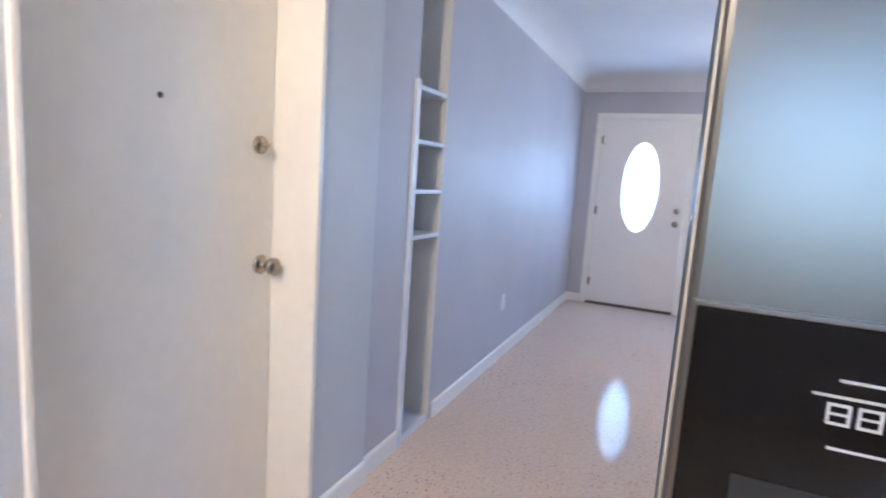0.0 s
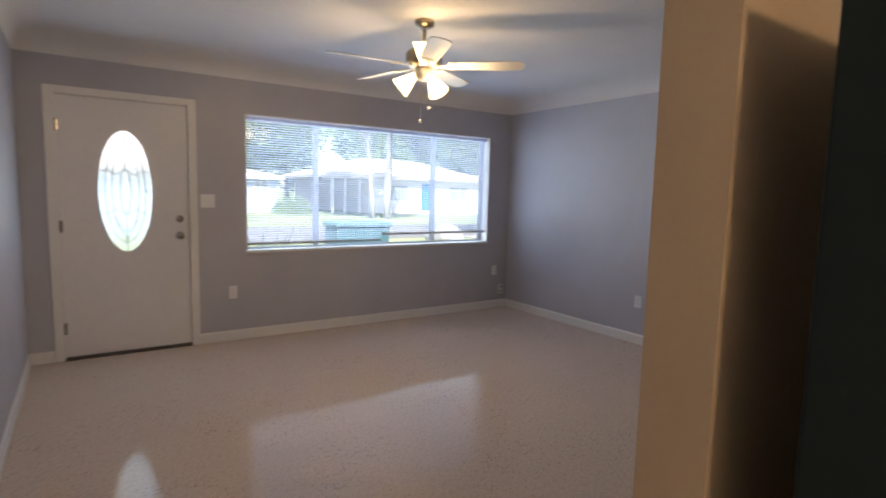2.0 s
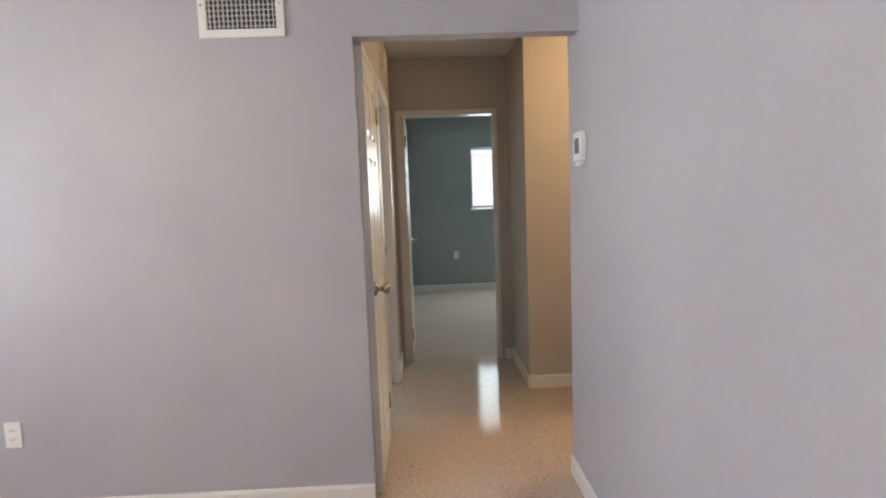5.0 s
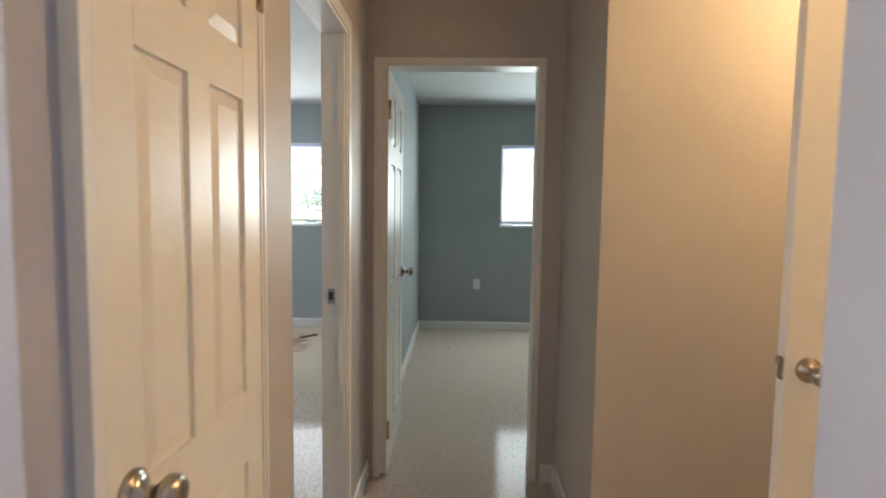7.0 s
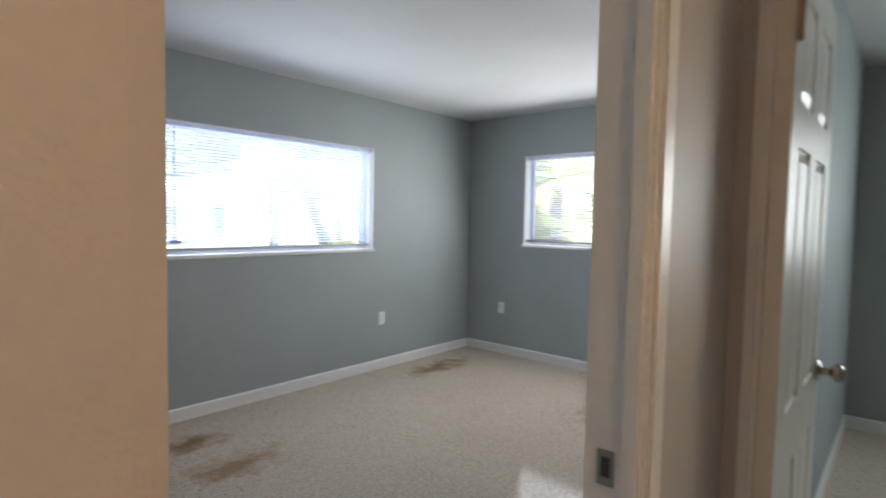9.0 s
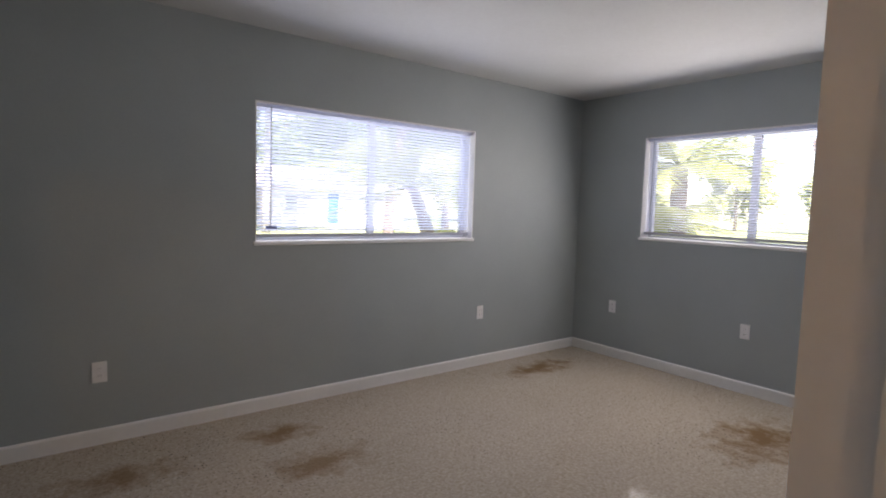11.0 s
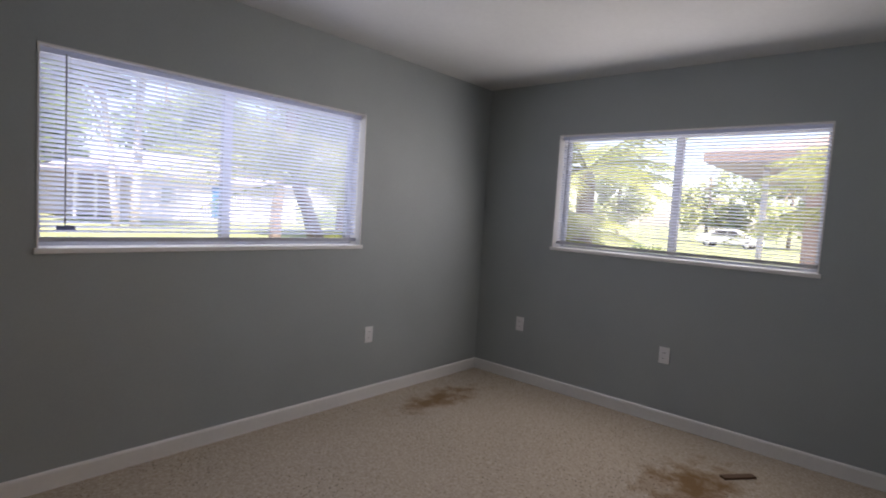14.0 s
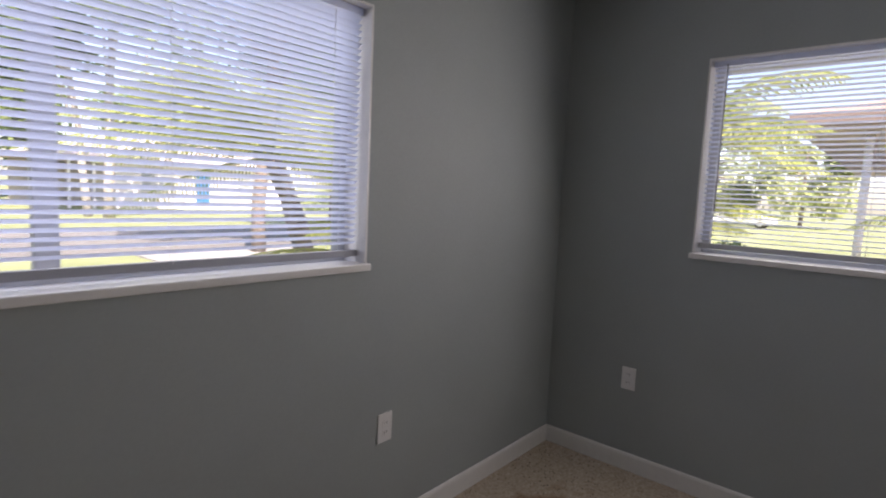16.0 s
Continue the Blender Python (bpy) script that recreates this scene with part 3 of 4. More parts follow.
e = tagged(new("door_front"), "closed white front door with an oval leaded glass light", "door", kind="structure")
N = 96
bm = bmesh.new()
edge = [rect_ray(k, N, FX0 + 0.003, FX1 - 0.003, 0.022, FH - 0.001) for k in range(N)]
for corner in ((FX0 + 0.003, 0.022), (FX1 - 0.003, 0.022), (FX0 + 0.003, FH - 0.001), (FX1 - 0.003, FH - 0.001)):
    near = min(range(N), key=lambda k: (edge[k][0] - corner[0]) ** 2 + (edge[k][1] - corner[1]) ** 2)
    edge[near] = corner
ring_plate(bm, YN + 0.012, YN + 0.056, edge, [oval(OA, OB, k, N) for k in range(N)])
part("leaf", bm, M_FDOOR, e)
bm = bmesh.new()
ring_plate(bm, YN + 0.004, YN + 0.018, [oval(OA + 0.028, OB + 0.028, k, N) for k in range(N)], [oval(OA - 0.004, OB - 0.004, k, N) for k in range(N)])
part("oval_moulding", bm, M_FDOOR, e, "white oval moulding")
bm = bmesh.new()
for y in (YN + 0.030, YN + 0.036):
    bm.faces.new([bm.verts.new((x, y, z)) for x, z in (oval(OA, OB, k, N) for k in range(N))])
gl = part("pane", bm, M_OBSCURE, e, "textured leaded glass")
gl.visible_shadow = False
bm = bmesh.new()
LEAD_Y = YN + 0.027
for f, g in ((0.74, 0.84), (0.20, 0.36)):
    tube(bm, [(*oval(OA * f, OB * g, k, 48)[:1], LEAD_Y, oval(OA * f, OB * g, k, 48)[1]) for k in range(49)], 0.0030, 6)
for s in (-1, 1):
    tube(bm, [(OC[0] + s * OA * 0.50 * math.cos(a * 1.3), LEAD_Y, OC[1] + OB * 0.66 * math.sin(a * 1.3)) for a in [-1.2 + 0.1 * k for k in range(25)]], 0.0027, 6)
    for z in (0.16, 0.0, -0.17):
        tube(bm, [(OC[0] + s * OA * 0.72, LEAD_Y, OC[1] + z), (OC[0] + s * OA * 0.97, LEAD_Y, OC[1] + z * 1.05)], 0.0027, 6)
    for z, dz in ((0.18, 0.05), (-0.19, -0.05)):
        tube(bm, [(OC[0] + s * OA * 0.72 * q, LEAD_Y, OC[1] + z - dz * (1 - abs(2 * q - 1))) for q in [k / 8 for k in range(9)]], 0.0027, 6)
    tube(bm, [(OC[0], LEAD_Y, OC[1] + s * OB * 0.36), (OC[0], LEAD_Y, OC[1] + s * OB * 0.99)], 0.0027, 6)
    tube(bm, [(OC[0], LEAD_Y, OC[1] - OB * 0.80), (OC[0] + s * OA * 0.3, LEAD_Y, OC[1] - OB * 0.60), (OC[0] + s * OA * 0.42, LEAD_Y, OC[1] - OB * 0.42)], 0.0027, 6)
part("caming", bm, M_LEAD, e, "grey lead lines in the glass")
part("deadbolt", deadbolt_bm(Matrix.Translation((-0.165, YN + 0.012, 1.105)) @ pose(0, 0, 0, 90)), M_NICKEL, e, "satin nickel deadbolt")
part("door_knob", knob_bm(Matrix.Translation((-0.165, YN + 0.012, 0.965)) @ pose(0, 0, 0, 90)), M_NICKEL, e, "satin nickel knob")
for z in (0.25, 1.05, 1.82):
    part("hinge", hinge_bm(FX0 + 0.006, YN + 0.010, z), M_NICKEL, e, "nickel hinge")
part("door_sweep", box_bm(FX0 + 0.003, FX1 - 0.003, YN + 0.010, YN + 0.055, 0.0145, 0.0215), M_SLOT, e, "black rubber sweep")
part("threshold", box_bm(FX0, FX1, YN - 0.02, YN + 0.1, 0.0, 0.014), M_THRESH, e, "dark metal threshold")
e = tagged(new("door_frame_front"), "white painted frame of the front door", "door frame", kind="structure")
for x0, x1 in ((-1.065, -1.0), (-0.09, -0.027)):
    part("casing", box_bm(x0, x1, YN - 0.014, YN + 0.001, 0, 2.105, 0.004), M_WHITE, e)
part("casing", box_bm(-0.9995, -0.0905, YN - 0.014, YN + 0.001, 2.05, 2.105, 0.004), M_WHITE, e)
part("jamb", box_bm(-1.012, -0.9985, YN + 0.001, YN + 0.14, 0, 2.06), M_WHITE, e)
part("jamb", box_bm(-0.0915, -0.078, YN + 0.001, YN + 0.14, 0, 2.06), M_WHITE, e)
part("head_jamb", box_bm(-0.9985, -0.0915, YN + 0.001, YN + 0.14, 2.047, 2.062), M_WHITE, e)

# ---- windows and blinds ----


def window(name, m, w, z0, z1, mullions, label):
    """Sliding window set in its opening: local x along the wall 0..w, y outwards from the inner face."""
    e = tagged(new(name), label, "window", kind="structure")
    e.matrix_world = m
    part("window_sill", box_bm(-0.012, w + 0.012, -0.016, 0.12, z0 - 0.004, z0 + 0.022, 0.005), M_WHITE, e, "white window sill")
    for x0, x1 in ((0.0, 0.008), (w - 0.008, w)):
        part("reveal", box_bm(x0, x1, -0.003, 0.118, z0 + 0.0225, z1 - 0.008), M_WHITE, e)
    part("reveal", box_bm(0, w, -0.003, 0.118, z1 - 0.008, z1), M_WHITE, e)
    d0, d1, fw = 0.118, 0.160, 0.038
    for x0, x1 in ((0, fw), (w - fw, w)):
        part("window_frame", box_bm(x0, x1, d0, d1, z0 + fw, z1 - fw, 0.002), M_ALU, e)
    for za, zb in ((z0, z0 + fw), (z1 - fw, z1)):
        part("window_frame", box_bm(0, w, d0, d1, za, zb, 0.002), M_ALU, e)
    for x in mullions:
        part("mullion", box_bm(x - 0.026, x + 0.026, d0 - 0.004, d1, z0 + fw, z1 - fw, 0.003), M_ALU, e)
    edges = [fw] + [v for x in mullions for v in (x - 0.026, x + 0.026)] + [w - fw]
    for a, b in zip(edges[::2], edges[1::2]):
        p = part("pane", box_bm(a, b, d0 + 0.018, d0 + 0.022, z0 + fw, z1 - fw), M_GLASS, e)
        p.visible_shadow = False
    return e


def blind(m, w, z_top, z_bot, label, wand=None, tilt=8.0, pitch=0.0215):
    """Horizontal mini blind: head rail, slats, bottom rail, ladder cords and a tilt wand."""
    e = thing("window_blind", label, "blind", m, "mini blinds in the windows")
    part("head_rail", box_bm(0, w, -0.013, 0.013, z_top - 0.026, z_top, 0.002), M_SLAT, e)
    part("bottom_rail", box_bm(0, w, -0.011, 0.011, z_bot - 0.006, z_bot + 0.018, 0.004), M_RAIL, e, "grey bottom rail")
    bm = bmesh.new()
    c, s = math.cos(radians(tilt)), math.sin(radians(tilt))
    prof = [(-0.0125, 0.0), (-0.0045, 0.0016), (0.0045, 0.0016), (0.0125, 0.0)]
    prof = [(y * c, z + y * s) for y, z in prof]
    a = [bm.verts.new((0.002, y, z)) for y, z in prof]
    b = [bm.verts.new((w - 0.002, y, z)) for y, z in prof]
    for k in range(3):
        f = bm.faces.new((a[k], b[k], b[k + 1], a[k + 1]))
        f.smooth = True
    me = mesh_of("slat", bm, M_SLAT)
    z = z_top - 0.040
    while z > z_bot + 0.024:
        o = new("slat", me)
        o.parent = e
        o.location = (0, 0, z)
        z -= pitch
    for x in [0.12 + (w - 0.24) * k / max(1, round((w - 0.24) / 0.6)) for k in range(round((w - 0.24) / 0.6) + 1)]:
        bm = bmesh.new()
        for y in (-0.0135, 0.0135):
            tube(bm, [(x, y, z_top - 0.02), (x, y, z_bot + 0.01)], 0.0007, 4)
        part("ladder_cord", bm, M_PLASTIC, e)
    if wand:
        bm = bmesh.new()
        tube(bm, [(wand[0], -0.026, z_top - 0.02), (wand[0], -0.026, wand[1])], 0.0035, 6)
        part("tilt_wand", bm, M_RAIL, e, "grey tilt wand")
    return e


mN = mat_frame((W_LIV[0], YN, 0), (1, 0, 0), (0, 1, 0))
window("window_living", mN, W_LIV[1] - W_LIV[0], W_LIV[2], W_LIV[3], (0.70, 2.08), "wide three-light living room window with a white sill")
blind(mN @ Matrix.Translation((0.012, 0.05, 0)), 1.378, 2.018, 0.862, "lowered white mini blind with open slats", (0.07, 1.45), -15)
blind(mN @ Matrix.Translation((1.395, 0.05, 0)), 1.370, 2.018, 0.925, "white mini blind hanging a little higher than its neighbour", (0.09, 1.45), -15)
mB = mat_frame((W_B1N[0], YB1, 0), (1, 0, 0), (0, 1, 0))
window("window_bedroom_north", mB, W_B1N[1] - W_B1N[0], W_B1N[2], W_B1N[3], (0.917,), "two-light sliding bedroom window with a white sill")
bl = blind(mB @ Matrix.Translation((0.012, 0.05, 0)), W_B1N[1] - W_B1N[0] - 0.024, 2.008, 1.150, "lowered white mini blind with open slats", (0.10, 1.21), -31)
bm = bmesh.new(); add_box(bm, 0.065, 0.140, -0.034, -0.022, 1.200, 1.222); bevel_all(bm, 0.004)
part("cord_tassel", bm, plain("blue_plastic", (0.25, 0.32, 0.62), 0.4), bl, "blue plastic cord end")
mE = mat_frame((XB, W_B1E[1], 0), (0, -1, 0), (1, 0, 0))
window("window_bedroom_east", mE, W_B1E[1] - W_B1E[0], W_B1E[2], W_B1E[3], (0.89,), "two-light sliding bedroom window with a white sill")
blind(mE @ Matrix.Translation((0.012, 0.05, 0)), W_B1E[1] - W_B1E[0] - 0.024, 2.04, 1.190, "lowered white mini blind with flat open slats", (0.06, 1.36), -15)
mE2 = mat_frame((XB, W_B2E[1], 0), (0, -1, 0), (1, 0, 0))
window("window_back_bedroom", mE2, W_B2E[1] - W_B2E[0], W_B2E[2], W_B2E[3], (0.74,), "sliding window of the back bedroom with a white sill")
blind(mE2 @ Matrix.Translation((0.012, 0.05, 0)), W_B2E[1] - W_B2E[0] - 0.024, 2.04, 1.198, "lowered white mini blind with open slats", None, -8)
mK = mat_frame((1.6, -3.3, 0), (-1, 0, 0), (0, -1, 0))
window("window_kitchen", mK, 1.6, 1.05, 2.05, (0.8,), "kitchen window")

# skylight entering by the openings
window_light("window_light_living", (W_LIV[0] + W_LIV[1]) / 2, YN + 0.10, 1.41, 2.70, 1.16, (0, -1, 0), 13.0)
for gap, dip, north_w, east_w, back_w in ((0.10, 0.0, 3.0, 1.8, 1.8), (-0.07, -0.2, 2.4, 5.8, 4.6)):
    window_light("window_light_bedroom_north", 6.53, YB1 + gap, 1.56, 1.75, 0.84, (0, -1, dip), north_w, (0.82, 0.88, 1.0))
    window_light("window_light_bedroom_east", XB + gap, 3.25, 1.60, 1.70, 0.84, (-1, 0, dip), east_w, (0.97, 0.98, 0.97))
    window_light("window_light_back_bedroom", XB + gap, -0.16, 1.60, 1.42, 0.84, (-1, 0, dip), back_w, (0.90, 1.0, 0.97))
window_light("window_light_kitchen", 0.8, -3.4, 1.55, 1.5, 0.95, (0, 1, -0.1), 1.5, (1.0, 0.95, 0.88))
od = window_light("window_light_door", OC[0], YN - 0.02, OC[1], 0.30, 0.86, (0, -1, -0.05), 1.3)
od.data.shape = 'ELLIPSE'
bulb("kitchen_lamp", -0.80, -1.75, 2.36, 30, 0.10, (1.0, 0.64, 0.32))
kl = thing("kitchen_light", "round kitchen ceiling light", "ceiling light", Matrix.Translation((-0.80, -1.75, H)))
bm = bmesh.new(); lathe(bm, [(0.0, 0.0), (0.14, 0.0), (0.14, -0.025), (0.0, -0.025)], 28)
part("base", bm, M_FANW, kl)

# ---- niche shelves ----
e = thing("niche_shelf", "painted wooden shelf unit built into the wall niche", "shelf", Matrix.Translation((XW, 1.042, 0)))
part("side_trim", box_bm(-0.01, 0.014, -0.034, 0.004, 0.0, 1.728, 0.003), M_SHELF, e, "pale painted side board")
for z in (1.712, 1.470, 1.240, 1.022):
    part("shelf", box_bm(-0.198, -0.002, 0.0045, 0.3185, z - 0.020, z, 0.002), M_SHELF, e)
part("base", box_bm(-0.198, -0.006, 0.0045, 0.3185, 0.0, 0.03, 0.002), M_SHELF, e)

# ---- refrigerator ----
FXA, FXB = -0.075, 0.835
e = thing("refrigerator", "side-by-side refrigerator with steel doors and black sides", "refrigerator", Matrix.Translation((FXA, -0.452, 0)))
W = FXB - FXA
part("cabinet", box_bm(0, W, 0.085, 0.745, 0.03, 1.70, 0.006), M_BLACKSIDE, e, "black textured steel cabinet")
part("gasket", box_bm(0.012, W - 0.012, 0.068, 0.0845, 0.06, 1.69), M_GASKET, e, "black door gasket")
dl = part("freezer_door", box_bm(0, W * 0.44, 0.0, 0.067, 0.06, 1.70, 0.012, 3), M_STEEL, e, "brushed steel freezer door")
part("fridge_door", box_bm(W * 0.44 + 0.006, W, 0.0, 0.067, 0.06, 1.70, 0.012, 3), M_STEEL, e, "brushed steel fridge door")
part("door_edge", box_bm(-0.0025, 0.0012, 0.008, 0.062, 0.07, 1.69), plain("grey_door_edge", (0.33, 0.315, 0.28), 0.45), dl, "pale grey door edge")
part("dispenser", box_bm(0.012, 0.325, -0.006, 0.004, 0.70, 1.180, 0.004), M_BLACKGLOSS, dl, "black glossy water and ice dispenser")
part("dispenser_trim", box_bm(0.008, 0.33, -0.007, 0.003, 1.1805, 1.188, 0.002), M_STEEL, dl)
part("dispenser_recess", box_bm(0.07, 0.27, -0.009, -0.0062, 0.74, 0.99, 0.001), M_GASKET, dl)
for k in range(5):
    bm = bmesh.new()
    z0, x0 = 1.072, 0.150 + k * 0.028
    for a in ((x0, x0 + 0.022, z0, z0 + 0.003), (x0, x0 + 0.022, z0 + 0.021, z0 + 0.024), (x0, x0 + 0.003, z0 + 0.003, z0 + 0.021), (x0 + 0.019, x0 + 0.022, z0 + 0.003, z0 + 0.021), (x0 + 0.003, x0 + 0.019, z0 + 0.011, z0 + 0.0135)):
        add_box(bm, a[0], a[1], -0.0072, -0.006, a[2], a[3])
    part("button", bm, M_RAIL, dl, "pale button outline")
for z, x0, x1 in ((1.120, 0.158, 0.29), (1.102, 0.135, 0.29), (1.044, 0.155, 0.29)):
    part("label_bar", box_bm(x0, x1, -0.0072, -0.006, z, z + 0.003), M_RAIL, dl)
for x in (W * 0.44 - 0.03, W * 0.44 + 0.036):
    bm = bmesh.new()
    tube(bm, [(x, -0.001, 0.52), (x, -0.045, 0.56), (x, -0.05, 1.0), (x, -0.045, 1.48), (x, -0.001, 1.52)], 0.011, 10)
    part("handle", bm, M_STEEL, e, "steel bar handle")
for x in (0.05, W - 0.05):
    for y in (0.13, 0.70):
        bm = bmesh.new(); lathe(bm, [(0, 0), (0.02, 0), (0.02, 0.032), (0, 0.032)], 12, Matrix.Translation((x, y, 0)))
        part("foot", bm, M_GASKET, e)
for y, z, r in ((0.42, 1.258, 0.012), (0.668, 1.655, 0.008), (0.660, 1.447, 0.005), (0.654, 1.263, 0.006)):
    part("paint_chip", box_bm(-0.0008, 0.002, y, y + r, z, z + r * 0.8), M_PLASTIC, e, "small pale scuff")

# ---- ceiling fan ----
FC = Vector((1.06, 3.10, 0))
e = thing("ceiling_fan", "cream five-blade ceiling fan with lit frosted shades", "ceiling fan", Matrix.Translation(FC))
bm = bmesh.new(); lathe(bm, [(0.0, H), (0.065, H), (0.062, H - 0.03), (0.03, H - 0.05), (0.0, H - 0.05)], 28)
part("canopy", bm, M_FANMETAL, e, "dull metal ceiling canopy")
bm = bmesh.new(); tube(bm, [(0, 0, H - 0.045), (0, 0, 2.312)], 0.012, 12)
part("downrod", bm, M_FANMETAL, e)
bm = bmesh.new(); lathe(bm, [(0.0, 2.327), (0.035, 2.322), (0.10, 2.302), (0.118, 2.282), (0.118, 2.222), (0.10, 2.202), (0.06, 2.192), (0.0, 2.192)], 36)
part("motor_housing", bm, M_FANMETAL, e, "dull metal motor housing")
bm = bmesh.new(); lathe(bm, [(0.0, 2.192), (0.058, 2.192), (0.060, 2.142), (0.045, 2.117), (0.02, 2.107), (0.0, 2.105)], 28)
part("light_fitter", bm, M_FANW, e)
for k in range(5):
    R = pose(0, 0, 2.205, 0, 0, 175 - 72 * k) @ pose(0, 0, 0, -11, 0, 0)
    bm = bmesh.new()
    out = [(0.17, -0.052), (0.30, -0.060), (0.55, -0.066), (0.63, -0.060), (0.655, -0.040), (0.662, 0.0), (0.655, 0.040), (0.63, 0.060), (0.55, 0.066), (0.30, 0.060), (0.17, 0.052)]
    top = [bm.verts.new(R @ Vector((x, y, 0.003))) for x, y in out]
    bot = [bm.verts.new(R @ Vector((x, y, -0.003))) for x, y in out]
    bm.faces.new(top); bm.faces.new(list(reversed(bot)))
    for i in range(len(out)):
        j = (i + 1) % len(out)
        bm.faces.new((bot[i], bot[j], top[j], top[i]))
    bl = part("blade", bm, M_FANW, e)
    bm = bmesh.new()
    out = [(0.085, -0.014), (0.15, -0.020), (0.175, -0.045), (0.215, -0.040), (0.225, 0.0), (0.215, 0.040), (0.175, 0.045), (0.15, 0.020), (0.085, 0.014)]
    top = [bm.verts.new(R @ Vector((x, y, -0.0035))) for x, y in out]
    bot = [bm.verts.new(R @ Vector((x, y, -0.0085))) for x, y in out]
    bm.faces.new(top); bm.faces.new(list(reversed(bot)))
    for i in range(len(out)):
        j = (i + 1) % len(out)
        bm.faces.new((bot[i], bot[j], top[j], top[i]))
    part("blade_iron", bm, M_FANW, bl)
for az, tilt in ((-122, -12), (15, 132), (135, 128)):
    R = pose(0, 0, 2.150 if tilt > 0 else 2.185, 0, 0, az) @ Matrix.Translation((0.055 if tilt > 0 else 0.115, 0, 0)) @ pose(0, 0, 0, 0, abs(tilt), 0)
    bm = bmesh.new()
    lathe(bm, [(0.0, 0.0), (0.024, 0.0), (0.027, 0.025), (0.038, 0.045), (0.051, 0.078), (0.062, 0.112), (0.071, 0.136), (0.068, 0.136), (0.056, 0.10), (0.034, 0.045), (0.020, 0.03)], 24, R)
    part("shade", bm, M_SHADE, e, "glowing frosted glass shade")
for x, y, z in ((0.03, -0.02, 1.945), (-0.035, -0.03, 1.850)):
    bm = bmesh.new(); tube(bm, [(x, y, 2.112), (x, y, z)], 0.0014, 5)
    ch = part("pull_chain", bm, M_BRASS, e)
    bm = bmesh.new(); bmesh.ops.create_uvsphere(bm, u_segments=12, v_segments=8, radius=0.011, matrix=Matrix.Translation((x, y, z - 0.009)))
    part("chain_knob", bm, M_FANW, ch)
bulb("fan_bulb", FC.x + 0.12, FC.y - 0.14, 2.03, 4.0, 0.04, WARM)
bulb("fan_bulb", FC.x - 0.10, FC.y + 0.14, 2.03, 4.0, 0.04, WARM)
bulb("fan_bulb_up", FC.x - 0.08, FC.y - 0.13, 2.345, 0.22, 0.03, WARM)

# ---- plates, vent, thermostat ----


def outlet(m, label="white duplex wall outlet", w=0.072, h=0.116):
    """Wall plate: local y points out of the wall as minus y."""
    e = thing("wall_outlet", label, "outlet", m, "wall outlets")
    part("plate", box_bm(-w / 2, w / 2, -0.006, 0, -h / 2, h / 2, 0.0025), M_PLASTIC, e)
    for dz in (-0.020, 0.020):
        rc = part("receptacle", box_bm(-0.016, 0.016, -0.0085, -0.0061, dz - 0.014, dz + 0.014, 0.001), M_PLASTIC, e)
        for dx in (-0.006, 0.006):
            part("slot", box_bm(dx - 0.001, dx + 0.001, -0.0090, -0.0086, dz - 0.004, dz + 0.006), M_SLOT, rc)
    return e


north = lambda x, z, y=YN: mat_frame((x, y, z), (1, 0, 0), (0, 1, 0))
east = lambda y, z, x=XE: mat_frame((x, y, z), (0, -1, 0), (1, 0, 0))
south = lambda x, z, y=YS: mat_frame((x, y, z), (-1, 0, 0), (0, -1, 0))
west = lambda y, z, x=XW: mat_frame((x, y, z), (0, 1, 0), (-1, 0, 0))
outlet(west(2.57, 0.425)); outlet(north(0.254, 0.44)); outlet(north(3.28, 0.46)); outlet(east(3.09, 0.40)); outlet(south(1.83, 0.36))
outlet(north(7.562, 0.471, YB1)); outlet(north(4.755, 0.41, YB1)); outlet(east(4.393, 0.482, XB)); outlet(east(3.195, 0.483, XB)); outlet(east(0.823, 0.513, XB))
e = thing("light_switch", "white double rocker light switch plate", "switch", north(0.055, 1.258))
part("plate", box_bm(-0.058, 0.058, -0.006, 0, -0.058, 0.058, 0.0025), M_PLASTIC, e)
for dx in (-0.024, 0.024):
    part("rocker", box_bm(dx - 0.015, dx + 0.015, -0.0095, -0.0061, -0.032, 0.032, 0.0015), M_PLASTIC, e)
e = thing("cable_box", "small white cable box with grey jacks", "cable box", north(3.383, 0.225))
part("plate", box_bm(-0.032, 0.032, -0.018, 0, -0.055, 0.055, 0.003), M_PLASTIC, e)
for dz in (-0.025, 0.028):
    part("jack", box_bm(-0.018, 0.018, -0.030, -0.0181, dz - 0.014, dz + 0.014, 0.003), M_RAIL, e)

e = thing("air_vent", "white metal supply air grille high on the wall", "air vent", east(1.965, 2.193))
VW, VH = 0.352, 0.262
part("backing", box_bm(-VW / 2 + 0.03, VW / 2 - 0.03, -0.0012, 0, -VH / 2 + 0.03, VH / 2 - 0.03), M_SLOT, e, "dark duct opening")
for a in ((-VW / 2, VW / 2, VH / 2 - 0.034, VH / 2), (-VW / 2, VW / 2, -VH / 2, -VH / 2 + 0.034)):
    part("frame", box_bm(a[0], a[1], -0.012, 0, a[2], a[3], 0.003), M_PLASTIC, e)
for s in (-1, 1):
    x0, x1 = sorted((s * VW / 2, s * (VW / 2 - 0.034)))
    part("frame", box_bm(x0, x1, -0.012, 0, -VH / 2 + 0.0345, VH / 2 - 0.0345, 0.003), M_PLASTIC, e)
